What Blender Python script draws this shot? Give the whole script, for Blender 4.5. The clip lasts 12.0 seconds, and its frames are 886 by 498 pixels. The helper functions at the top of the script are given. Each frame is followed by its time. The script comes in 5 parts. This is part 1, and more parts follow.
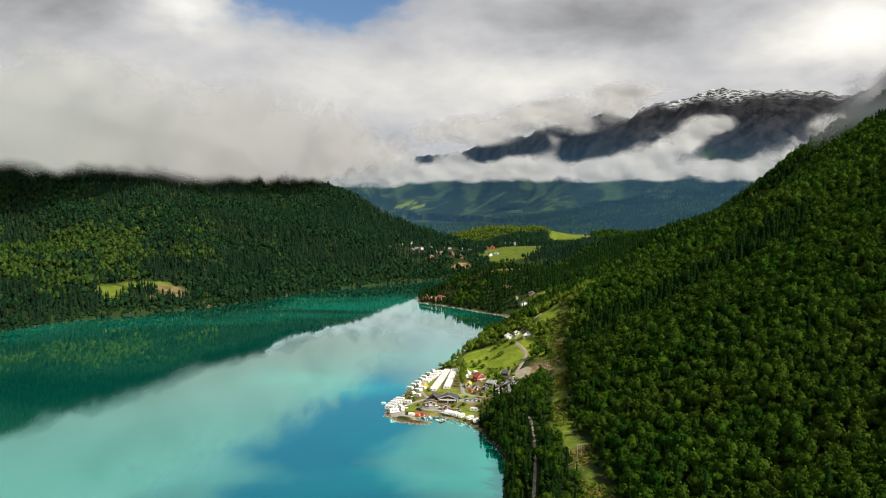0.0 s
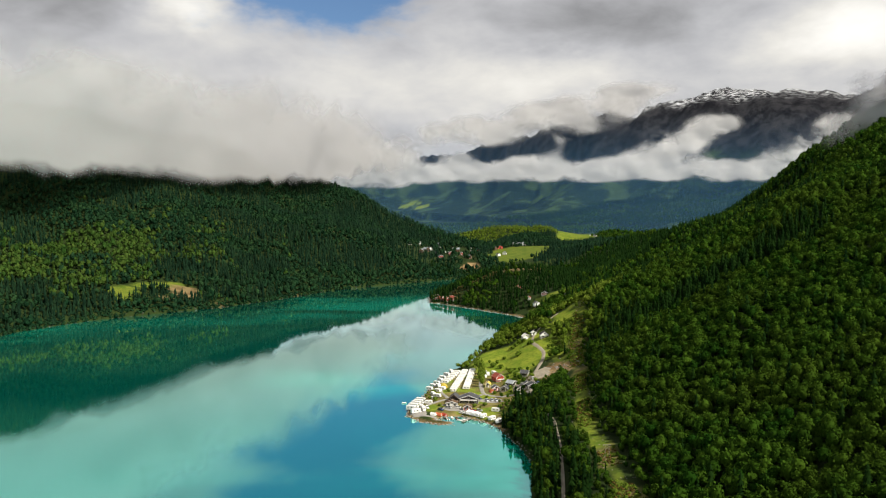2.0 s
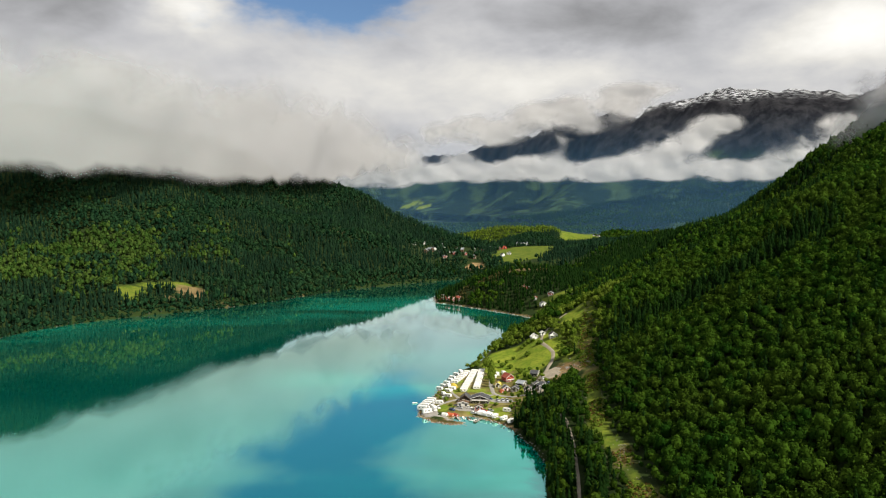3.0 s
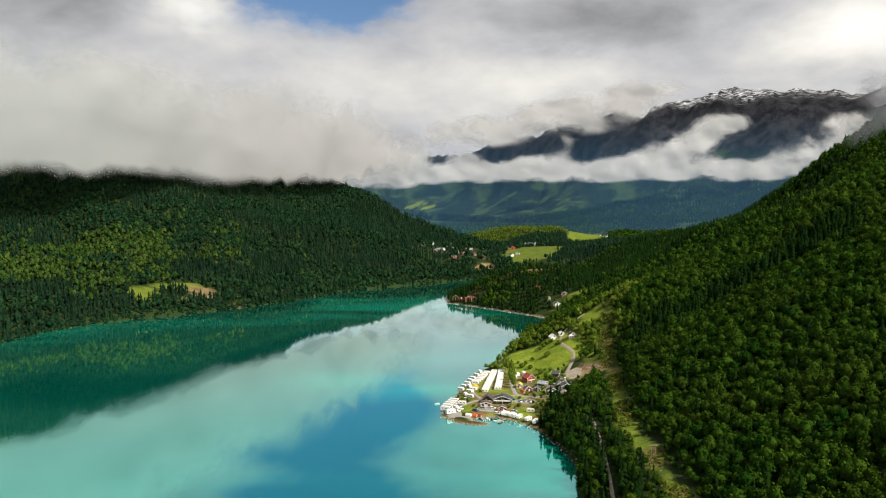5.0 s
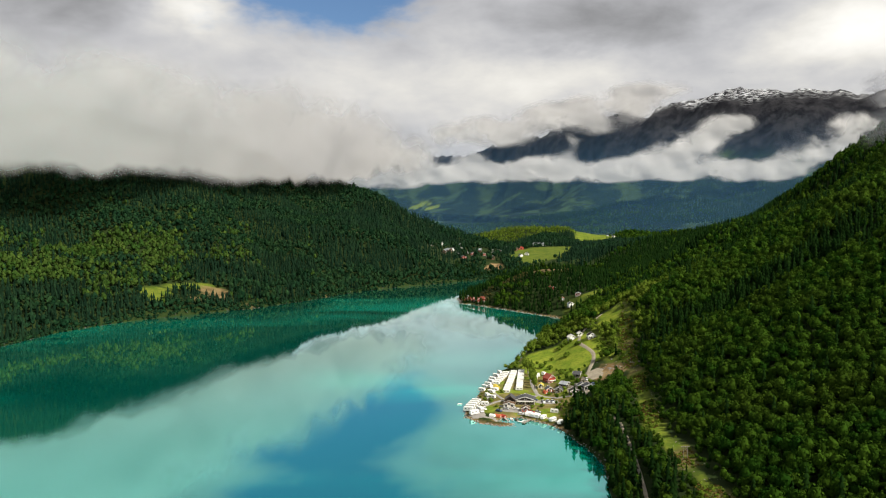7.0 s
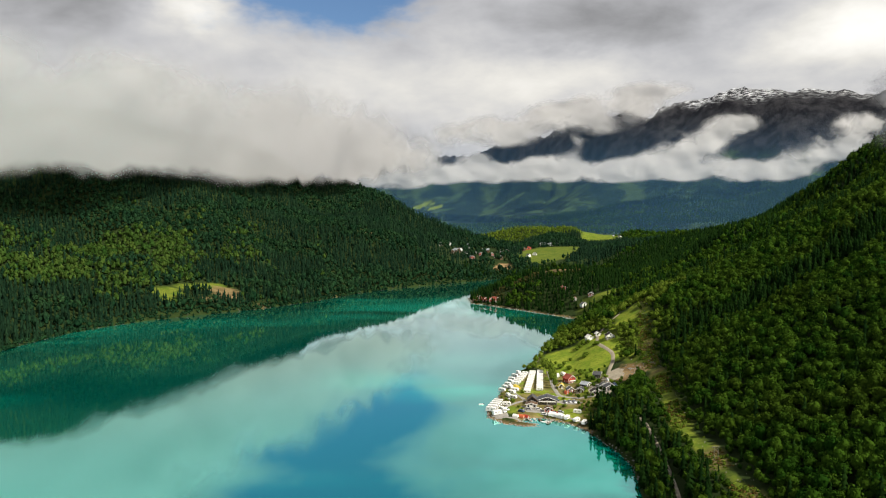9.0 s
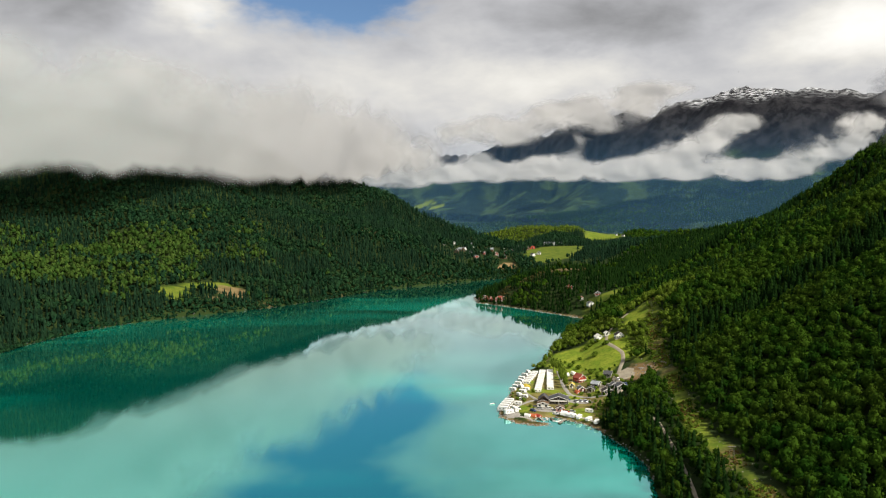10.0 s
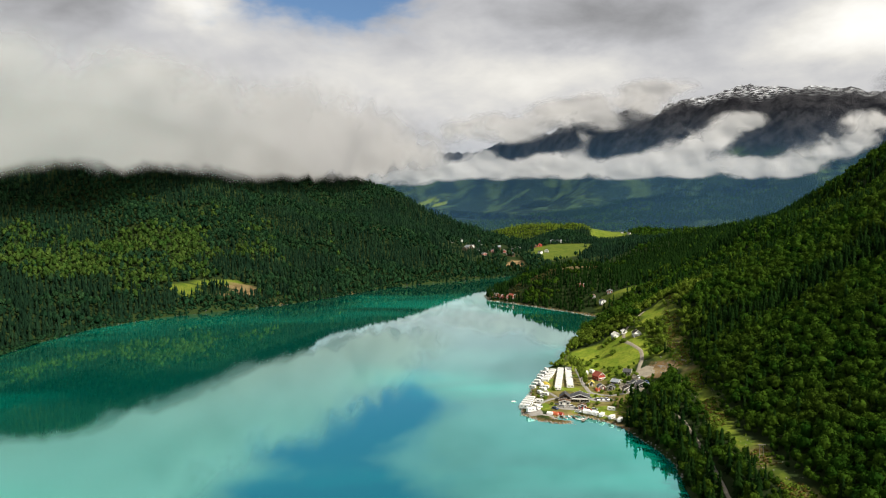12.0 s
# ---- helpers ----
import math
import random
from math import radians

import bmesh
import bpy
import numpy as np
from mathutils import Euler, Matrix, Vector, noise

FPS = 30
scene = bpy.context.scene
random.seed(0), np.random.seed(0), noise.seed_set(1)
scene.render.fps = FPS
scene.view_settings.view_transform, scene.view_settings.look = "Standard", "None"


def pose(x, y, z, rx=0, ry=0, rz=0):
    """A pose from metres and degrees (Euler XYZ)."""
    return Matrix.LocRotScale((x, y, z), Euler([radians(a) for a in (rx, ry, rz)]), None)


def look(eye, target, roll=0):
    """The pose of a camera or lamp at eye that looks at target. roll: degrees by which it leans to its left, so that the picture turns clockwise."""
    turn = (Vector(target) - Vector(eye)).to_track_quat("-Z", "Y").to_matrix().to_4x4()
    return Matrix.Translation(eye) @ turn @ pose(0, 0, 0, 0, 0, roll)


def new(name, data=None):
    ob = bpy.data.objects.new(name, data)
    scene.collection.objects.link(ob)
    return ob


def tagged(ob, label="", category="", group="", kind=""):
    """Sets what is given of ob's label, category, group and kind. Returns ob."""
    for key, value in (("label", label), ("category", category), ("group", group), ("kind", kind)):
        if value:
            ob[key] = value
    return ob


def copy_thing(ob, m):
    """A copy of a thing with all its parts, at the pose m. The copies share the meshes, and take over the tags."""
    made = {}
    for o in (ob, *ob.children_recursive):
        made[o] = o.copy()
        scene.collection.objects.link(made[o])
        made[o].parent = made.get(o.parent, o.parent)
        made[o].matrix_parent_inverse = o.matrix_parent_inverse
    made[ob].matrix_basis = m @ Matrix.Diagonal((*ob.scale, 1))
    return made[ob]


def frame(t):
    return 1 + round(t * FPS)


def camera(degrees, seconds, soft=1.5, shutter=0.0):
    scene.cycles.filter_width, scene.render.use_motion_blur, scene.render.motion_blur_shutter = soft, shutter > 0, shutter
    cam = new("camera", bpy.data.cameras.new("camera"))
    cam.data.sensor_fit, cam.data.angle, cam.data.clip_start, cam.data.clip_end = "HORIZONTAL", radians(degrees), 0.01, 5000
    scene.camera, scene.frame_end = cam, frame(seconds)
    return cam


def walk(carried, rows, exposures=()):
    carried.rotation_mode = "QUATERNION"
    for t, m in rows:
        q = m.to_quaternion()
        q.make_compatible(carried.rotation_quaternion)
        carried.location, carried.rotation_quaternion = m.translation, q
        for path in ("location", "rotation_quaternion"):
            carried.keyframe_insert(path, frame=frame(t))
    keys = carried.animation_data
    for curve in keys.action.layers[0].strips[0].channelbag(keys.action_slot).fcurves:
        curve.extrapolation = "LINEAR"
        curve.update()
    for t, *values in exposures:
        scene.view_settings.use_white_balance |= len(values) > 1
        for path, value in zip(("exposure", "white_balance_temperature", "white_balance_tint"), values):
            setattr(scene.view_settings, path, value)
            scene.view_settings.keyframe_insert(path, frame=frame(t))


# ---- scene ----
cam = camera(60.7, 12.0, 1.1)
PATH = [
    (0, (-2.128, 0.91, 138.911), (-2.162, 2.905, 138.776), -0.7),
    (0.5, (-5.006, 0.617, 139.09), (-5.042, 2.612, 138.954), -0.8),
    (1, (-7.916, 0.305, 139.252), (-7.953, 2.3, 139.117), -0.8),
    (1.5, (-11.04, -0.019, 139.375), (-11.079, 1.976, 139.24), -0.8),
    (2, (-14.324, -0.375, 139.519), (-14.364, 1.62, 139.384), -0.8),
    (2.5, (-17.73, -0.667, 139.642), (-17.771, 1.328, 139.507), -0.8),
    (3, (-21.171, -0.769, 139.753), (-21.213, 1.226, 139.618), -0.8),
    (5, (-34.995, -0.426, 139.953), (-35.042, 1.569, 139.819), -0.9),
    (5.5, (-38.38, -0.184, 140.006), (-38.429, 1.811, 139.872), -0.9),
    (6, (-41.841, -0.018, 140.012), (-41.891, 1.977, 139.878), -0.9),
    (6.5, (-45.371, 0.121, 139.977), (-45.423, 2.116, 139.843), -0.9),
    (7, (-48.902, 0.257, 139.972), (-48.954, 2.252, 139.839), -0.9),
    (9, (-63.085, 0.314, 140.292), (-63.139, 2.309, 140.159), -0.9),
    (9.5, (-66.658, 0.26, 140.349), (-66.712, 2.255, 140.215), -0.9),
    (10, (-70.429, 0.228, 140.469), (-70.484, 2.223, 140.334), -0.9),
    (10.5, (-74.064, 0.02, 140.581), (-74.119, 2.014, 140.444), -0.9),
    (11, (-77.633, -0.168, 140.736), (-77.688, 1.827, 140.597), -0.9),
    (11.5, (-81.225, -0.286, 140.915), (-81.281, 1.708, 140.774), -0.9),
    (12, (-84.739, -0.362, 141.054), (-84.795, 1.633, 140.912), -0.8),
]
walk(cam, [(t, look(eye, target, roll)) for t, eye, target, roll in PATH])

# ---- world, sun and exposure ----
SUN_AZ, SUN_EL = radians(124), radians(42)      # azimuth clockwise from +y, elevation


class Graph:
    """A short way to write node trees."""

    def __init__(self, tree):
        self.tree = tree
        tree.nodes.clear()

    def node(self, kind, **settings):
        n = self.tree.nodes.new(kind)
        for k, v in settings.items():
            setattr(n, k, v)
        return n

    def put(self, socket, value):
        if isinstance(value, bpy.types.NodeSocket):
            self.tree.links.new(value, socket)
        else:
            socket.default_value = value

    def math(self, op, a, b=0.0, clamp=False):
        n = self.node("ShaderNodeMath", operation=op, use_clamp=clamp)
        self.put(n.inputs[0], a)
        self.put(n.inputs[1], b)
        return n.outputs[0]

    def mix(self, f, a, b):
        n = self.node("ShaderNodeMix", data_type="RGBA")
        self.put(n.inputs[0], f)
        self.put(n.inputs[6], a if isinstance(a, bpy.types.NodeSocket) else (*a, 1)[:4])
        self.put(n.inputs[7], b if isinstance(b, bpy.types.NodeSocket) else (*b, 1)[:4])
        return n.outputs[2]

    def noise(self, vector, scale, detail=4.0, rough=0.55, distortion=0.0):
        n = self.node("ShaderNodeTexNoise")
        if vector is not None:
            self.put(n.inputs["Vector"], vector)
        n.inputs["Scale"].default_value, n.inputs["Detail"].default_value = scale, detail
        n.inputs["Roughness"].default_value, n.inputs["Distortion"].default_value = rough, distortion
        return n.outputs[0]

    def step(self, v, lo, hi, a=0.0, b=1.0):
        n = self.node("ShaderNodeMapRange", interpolation_type="SMOOTHSTEP")
        self.put(n.inputs[0], v)
        for i, q in enumerate((lo, hi, a, b)):
            n.inputs[i + 1].default_value = q
        return n.outputs[0]

    def mapped(self, vector, scale=(1, 1, 1), at=(0, 0, 0)):
        n = self.node("ShaderNodeMapping")
        self.put(n.inputs[0], vector)
        n.inputs["Scale"].default_value, n.inputs["Location"].default_value = scale, at
        return n.outputs[0]


def build_world():
    world = bpy.data.worlds.new("sky")
    scene.world = world
    world.use_nodes = True
    g = Graph(world.node_tree)
    way = g.node("ShaderNodeTexCoord").outputs["Generated"]
    xyz = g.node("ShaderNodeSeparateXYZ")
    g.put(xyz.inputs[0], way)
    x, y, z = xyz.outputs
    flat = g.math("SQRT", g.math("ADD", g.math("MULTIPLY", x, x), g.math("MULTIPLY", y, y)))
    az = g.math("ARCTAN2", x, y)
    up = g.math("DIVIDE", z, g.math("MAXIMUM", flat, 0.02))

    warp = g.math("SUBTRACT", g.noise(g.mapped(way, (5, 5, 9)), 1.0, 5, 0.6), 0.5)
    warp2 = g.math("SUBTRACT", g.noise(g.mapped(way, (5, 5, 9), (7, 3, 1)), 1.0, 5, 0.6), 0.5)
    az_w = g.math("ADD", az, g.math("MULTIPLY", warp, 0.16))
    up_w = g.math("ADD", up, g.math("MULTIPLY", warp2, 0.10))

    def lobe(a, e, wa, we):
        p = g.math("DIVIDE", g.math("SUBTRACT", az_w, a), wa)
        q = g.math("DIVIDE", g.math("SUBTRACT", up_w, e), we)
        r = g.math("ADD", g.math("MULTIPLY", p, p), g.math("MULTIPLY", q, q))
        return g.math("EXPONENT", g.math("MULTIPLY", r, -1.0))

    billow = g.noise(g.mapped(way, (3.2, 3.2, 7.5), (2.3, 0.4, 0.9)), 1.0, 7, 0.55, 0.4)
    fine = g.noise(g.mapped(way, (11, 11, 26)), 1.0, 6, 0.6, 0.3)
    light = g.math("ADD", 0.54, g.math("MULTIPLY", g.math("SUBTRACT", billow, 0.5), 0.55))
    light = g.math("ADD", light, g.math("MULTIPLY", g.math("SUBTRACT", fine, 0.5), 0.26))
    roll = g.noise(g.mapped(way, (6.5, 6.5, 13), (1.7, 4.2, 0.3)), 1.0, 5, 0.5, 0.8)
    light = g.math("ADD", light, g.math("MULTIPLY", g.math("SUBTRACT", roll, 0.5), 0.30))
    for a, e, wa, we, gain in ((-0.42, 0.14, 0.10, 0.06, 0.14), (0.12, 0.150, 0.09, 0.03, 0.22), (0.46, 0.19, 0.10, 0.045, 0.50),
                               (0.24, 0.215, 0.18, 0.05, -0.17), (-0.52, 0.25, 0.11, 0.045, -0.15), (-0.345, 0.240, 0.045, 0.020, 0.42),
                               (-0.04, 0.15, 0.20, 0.06, 0.24), (-0.20, 0.33, 0.5, 0.07, 0.10)):
        light = g.math("ADD", light, g.math("MULTIPLY", lobe(a, e, wa, we), gain))
    light = g.math("SUBTRACT", light, g.math("MULTIPLY", g.step(up, 0.27, 0.46), 0.15))
    light = g.math("MAXIMUM", light, 0.16)
    tone = g.node("ShaderNodeCombineXYZ")
    warm = g.step(light, 0.5, 0.85)
    for i, (k, more) in enumerate(((0.985, 0.03), (0.99, 0.0), (1.025, -0.095))):
        g.put(tone.inputs[i], g.math("MULTIPLY", light, g.math("ADD", k, g.math("MULTIPLY", warm, more))))

    # a blue gap in the cloud, which widens overhead
    gap = g.math("ADD", g.math("MULTIPLY", lobe(-0.180, 0.285, 0.115, 0.052), 3.0), g.math("MULTIPLY", lobe(-0.18, 0.41, 0.17, 0.055), 1.7))
    gap = g.math("ADD", gap, g.math("MULTIPLY", g.math("SUBTRACT", fine, 0.5), 1.3))
    gap = g.step(gap, 0.2, 1.2)
    overhead = g.math("MULTIPLY", g.step(up, 0.55, 1.2), g.step(billow, 0.50, 0.64))
    gap = g.math("MAXIMUM", gap, overhead)

    sky = g.node("ShaderNodeTexSky", sky_type="NISHITA", sun_disc=False, sun_elevation=SUN_EL, sun_rotation=SUN_AZ, dust_density=0.0, ozone_density=6.0)
    blue = g.node("ShaderNodeBackground")
    g.put(blue.inputs[0], sky.outputs[0])
    blue.inputs[1].default_value = 0.082
    cloud = g.node("ShaderNodeBackground")
    g.put(cloud.inputs[0], tone.outputs[0])
    cloud.inputs[1].default_value = 0.86
    both = g.node("ShaderNodeMixShader")
    g.put(both.inputs[0], gap)
    g.put(both.inputs[1], cloud.outputs[0])
    g.put(both.inputs[2], blue.outputs[0])
    out = g.node("ShaderNodeOutputWorld")
    g.put(out.inputs[0], both.outputs[0])


build_world()
sun = new("sun", bpy.data.lights.new("sun", "SUN"))
sun.data.energy, sun.data.angle, sun.data.color = 5.0, radians(2.5), (1.0, 0.94, 0.80)
scene.view_settings.exposure = 0.22
SUN_DIR = Vector((math.sin(SUN_AZ) * math.cos(SUN_EL), math.cos(SUN_AZ) * math.cos(SUN_EL), math.sin(SUN_EL)))
sun.matrix_world = look(SUN_DIR * 900, (0, 0, 0))


# ---- materials ----
def material(name, rough=0.8, metal=0.0):
    m = bpy.data.materials.new(name)
    m.use_nodes = True
    g = Graph(m.node_tree)
    b = g.node("ShaderNodeBsdfPrincipled")
    b.inputs["Roughness"].default_value, b.inputs["Metallic"].default_value = rough, metal
    out = g.node("ShaderNodeOutputMaterial")
    g.put(out.inputs[0], b.outputs[0])
    return m, g, b


def bump(g, b, height, strength, distance):
    n = g.node("ShaderNodeBump")
    g.put(n.inputs["Height"], height)
    n.inputs["Strength"].default_value, n.inputs["Distance"].default_value = strength, distance
    g.put(b.inputs["Normal"], n.outputs[0])


def place(g):
    return g.node("ShaderNodeNewGeometry").outputs["Position"]


def plain(name, colour, rough=0.7, grain=6.0, vary=0.18, metal=0.0, rise=0.01):
    """Painted or built surfaces: a colour with stains at two sizes and a fine relief."""
    m, g, b = material(name, rough, metal)
    p = place(g)
    a = g.noise(p, grain, 4)
    c = g.noise(p, grain * 0.12, 3)
    f = g.math("ADD", g.math("MULTIPLY", a, 0.5), g.math("MULTIPLY", c, 0.5))
    dark = tuple(v * (1 - 1.6 * vary) for v in colour)
    lite = tuple(min(1, v * (1 + vary)) for v in colour)
    g.put(b.inputs["Base Color"], g.mix(g.step(f, 0.3, 0.7), dark, lite))
    bump(g, b, a, 0.3, rise)
    return m


def leaf_material(name, dark, lite, tint_to, rough=0.75):
    """Foliage: each tree has its tint, each clump its own shade of it."""
    m, g, b = material(name, rough)
    tint = g.node("ShaderNodeAttribute", attribute_name="tint").outputs["Fac"]
    isle = g.node("ShaderNodeNewGeometry").outputs["Random Per Island"]
    stand = g.noise(place(g), 0.018, 3)
    col = g.mix(tint, dark, lite)
    col = g.mix(g.math("MULTIPLY", g.step(stand, 0.42, 0.66), 0.6), col, tint_to)
    hsv = g.node("ShaderNodeHueSaturation")
    g.put(hsv.inputs["Color"], col)
    g.put(hsv.inputs["Value"], g.math("ADD", 0.80, g.math("MULTIPLY", isle, 0.40)))
    g.put(b.inputs["Base Color"], hsv.outputs[0])
    b.inputs["Specular IOR Level"].default_value = 0.02
    # leaves let some light through
    thin, both = g.node("ShaderNodeBsdfTranslucent"), g.node("ShaderNodeMixShader")
    g.put(thin.inputs[0], hsv.outputs[0])
    both.inputs[0].default_value = 0.3
    g.put(both.inputs[1], b.outputs[0])
    g.put(both.inputs[2], thin.outputs[0])
    g.put(next(n for n in m.node_tree.nodes if n.type == "OUTPUT_MATERIAL").inputs[0], both.outputs[0])
    return m


BROADLEAF = leaf_material("broadleaf", (0.012, 0.046, 0.004), (0.050, 0.102, 0.009), (0.050, 0.083, 0.008))
# lighter leaf colour standing in for the patch of sun on the western hill
SUN_LEAF = leaf_material("sun_patch_leaf", (0.026, 0.070, 0.013), (0.076, 0.126, 0.024), (0.048, 0.094, 0.016))
# darker, bluer broadleaf: cloud shade and air haze put into the green
HAZE_SHADE_LEAF = leaf_material("haze_shade_leaf", (0.008, 0.032, 0.014), (0.028, 0.068, 0.025), (0.013, 0.042, 0.021))
BIRCH = leaf_material("birch", (0.075, 0.130, 0.012), (0.175, 0.235, 0.030), (0.120, 0.185, 0.020))
SPRUCE = leaf_material("spruce", (0.004, 0.017, 0.003), (0.014, 0.038, 0.006), (0.008, 0.024, 0.004))
# spruce green with the blue of the air put into the colour
HAZE_SPRUCE = leaf_material("blue_spruce", (0.006, 0.020, 0.011), (0.018, 0.045, 0.020), (0.010, 0.030, 0.016))
RUST = leaf_material("rusty_brush", (0.085, 0.060, 0.016), (0.200, 0.135, 0.040), (0.130, 0.110, 0.020))
OLIVE = leaf_material("olive_scrub", (0.040, 0.048, 0.014), (0.100, 0.085, 0.030), (0.060, 0.072, 0.018))
BARK = plain("bark", (0.10, 0.075, 0.055), 0.9, 3.0, 0.3, rise=0.03)


def ground_material():
    """Forest floor, meadow, rock and snow on one sheet, told apart by the cover attributes."""
    m, g, b = material("ground", 0.95)
    b.inputs["Specular IOR Level"].default_value = 0.08
    p = place(g)
    big, mid, fine = g.noise(p, 0.012, 4), g.noise(p, 0.09, 5), g.noise(p, 0.9, 4)

    def cover(n):
        return g.node("ShaderNodeAttribute", attribute_name=n).outputs["Fac"]
    floor = g.mix(mid, (0.014, 0.026, 0.008), (0.035, 0.055, 0.014))
    far_wood = g.mix(g.step(g.noise(p, 0.10, 6, 0.7), 0.40, 0.60), (0.002, 0.008, 0.008), (0.018, 0.040, 0.022))
    # lighter green patches: open fields, and sunlit slope painted into the colour
    far_wood = g.mix(g.math("MULTIPLY", g.step(g.noise(g.mapped(p, (0.006, 0.006, 0.010)), 1.0, 6, 0.62, 0.6), 0.47, 0.62), 0.65), far_wood, (0.085, 0.140, 0.040))
    col = g.mix(cover("far"), floor, far_wood)
    grass = g.mix(g.step(mid, 0.35, 0.65), (0.160, 0.245, 0.020), (0.285, 0.335, 0.036))
    grass = g.mix(g.math("MULTIPLY", g.step(fine, 0.5, 0.8), 0.4), grass, (0.34, 0.30, 0.06))
    tuft = g.noise(p, 0.5, 5, 0.65)
    grass = g.mix(g.math("MULTIPLY", g.step(tuft, 0.42, 0.66), 0.45), grass, (0.055, 0.085, 0.014))
    col = g.mix(cover("grass"), col, grass)
    bare = g.mix(g.step(mid, 0.4, 0.6), (0.22, 0.135, 0.066), (0.36, 0.25, 0.125))
    bare = g.mix(g.math("MULTIPLY", g.step(fine, 0.45, 0.7), 0.5), bare, (0.15, 0.12, 0.05))
    col = g.mix(cover("bare"), col, bare)
    crag = g.noise(g.mapped(p, (0.02, 0.02, 0.006)), 1.0, 8, 0.65)
    rock = g.mix(g.step(crag, 0.35, 0.65), (0.012, 0.012, 0.016), (0.046, 0.046, 0.052))
    col = g.mix(cover("rock"), col, rock)
    ice = g.noise(g.mapped(p, (0.035, 0.035, 0.14)), 1.0, 6, 0.75)
    snow = g.math("MULTIPLY", cover("snow"), g.step(ice, 0.46, 0.58))
    col = g.mix(snow, col, (0.80, 0.82, 0.86))
    g.put(b.inputs["Base Color"], col)
    rough_up = g.math("ADD", g.math("MULTIPLY", g.noise(p, 0.16, 6, 0.7), g.math("ADD", g.math("MULTIPLY", cover("far"), 9.0), 0.4)),
                      g.math("MULTIPLY", crag, g.math("MULTIPLY", cover("rock"), 16.0)))
    bump(g, b, rough_up, 0.9, 1.0)
    return m


def water_material():
    """Glacier water: a dull teal body of suspended rock dust under a strong, still gloss."""
    m = bpy.data.materials.new("lake_water")
    m.use_nodes = True
    g = Graph(m.node_tree)
    p = place(g)
    # pale streaks painted into the body colour for sunlit water between cloud shadows
    streak_noise = g.noise(g.mapped(p, (0.0030, 0.0070, 1)), 1.0, 4, 0.5, 0.5)
    lit_zone = g.noise(g.mapped(p, (0.0012, 0.0016, 1), (3.1, 0.7, 0)), 1.0, 3, 0.5)
    lit_streaks = g.math("MULTIPLY", g.step(streak_noise, 0.44, 0.64), g.step(lit_zone, 0.39, 0.55))
    body = g.mix(lit_streaks, (0.000, 0.160, 0.120), (0.000, 0.800, 0.560))
    dif, gloss, both = g.node("ShaderNodeBsdfDiffuse"), g.node("ShaderNodeBsdfAnisotropic"), g.node("ShaderNodeMixShader")
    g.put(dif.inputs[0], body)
    gloss.inputs["Roughness"].default_value = 0.03
    ripple = g.math("ADD", g.noise(g.mapped(p, (0.35, 0.9, 1)), 1.0, 3), g.math("MULTIPLY", g.noise(g.mapped(p, (0.03, 0.06, 1)), 1.0, 2), 0.1))
    n = g.node("ShaderNodeBump")
    g.put(n.inputs["Height"], ripple)
    n.inputs["Strength"].default_value, n.inputs["Distance"].default_value = 0.006, 0.08
    g.put(gloss.inputs["Normal"], n.outputs[0])
    # the gloss grows towards grazing sight
    facing = g.node("ShaderNodeLayerWeight").outputs["Facing"]
    sheen = g.math("ADD", facing, g.step(facing, 0.80, 0.91, 0.0, 0.05))
    g.put(gloss.inputs["Color"], g.mix(g.step(facing, 0.68, 0.90), (0.42, 0.96, 0.92), (0.92, 1.0, 0.99)))
    g.put(both.inputs[0], sheen)
    g.put(both.inputs[1], dif.outputs[0])
    g.put(both.inputs[2], gloss.outputs[0])
    g.put(g.node("ShaderNodeOutputMaterial").inputs[0], both.outputs[0])
    return m


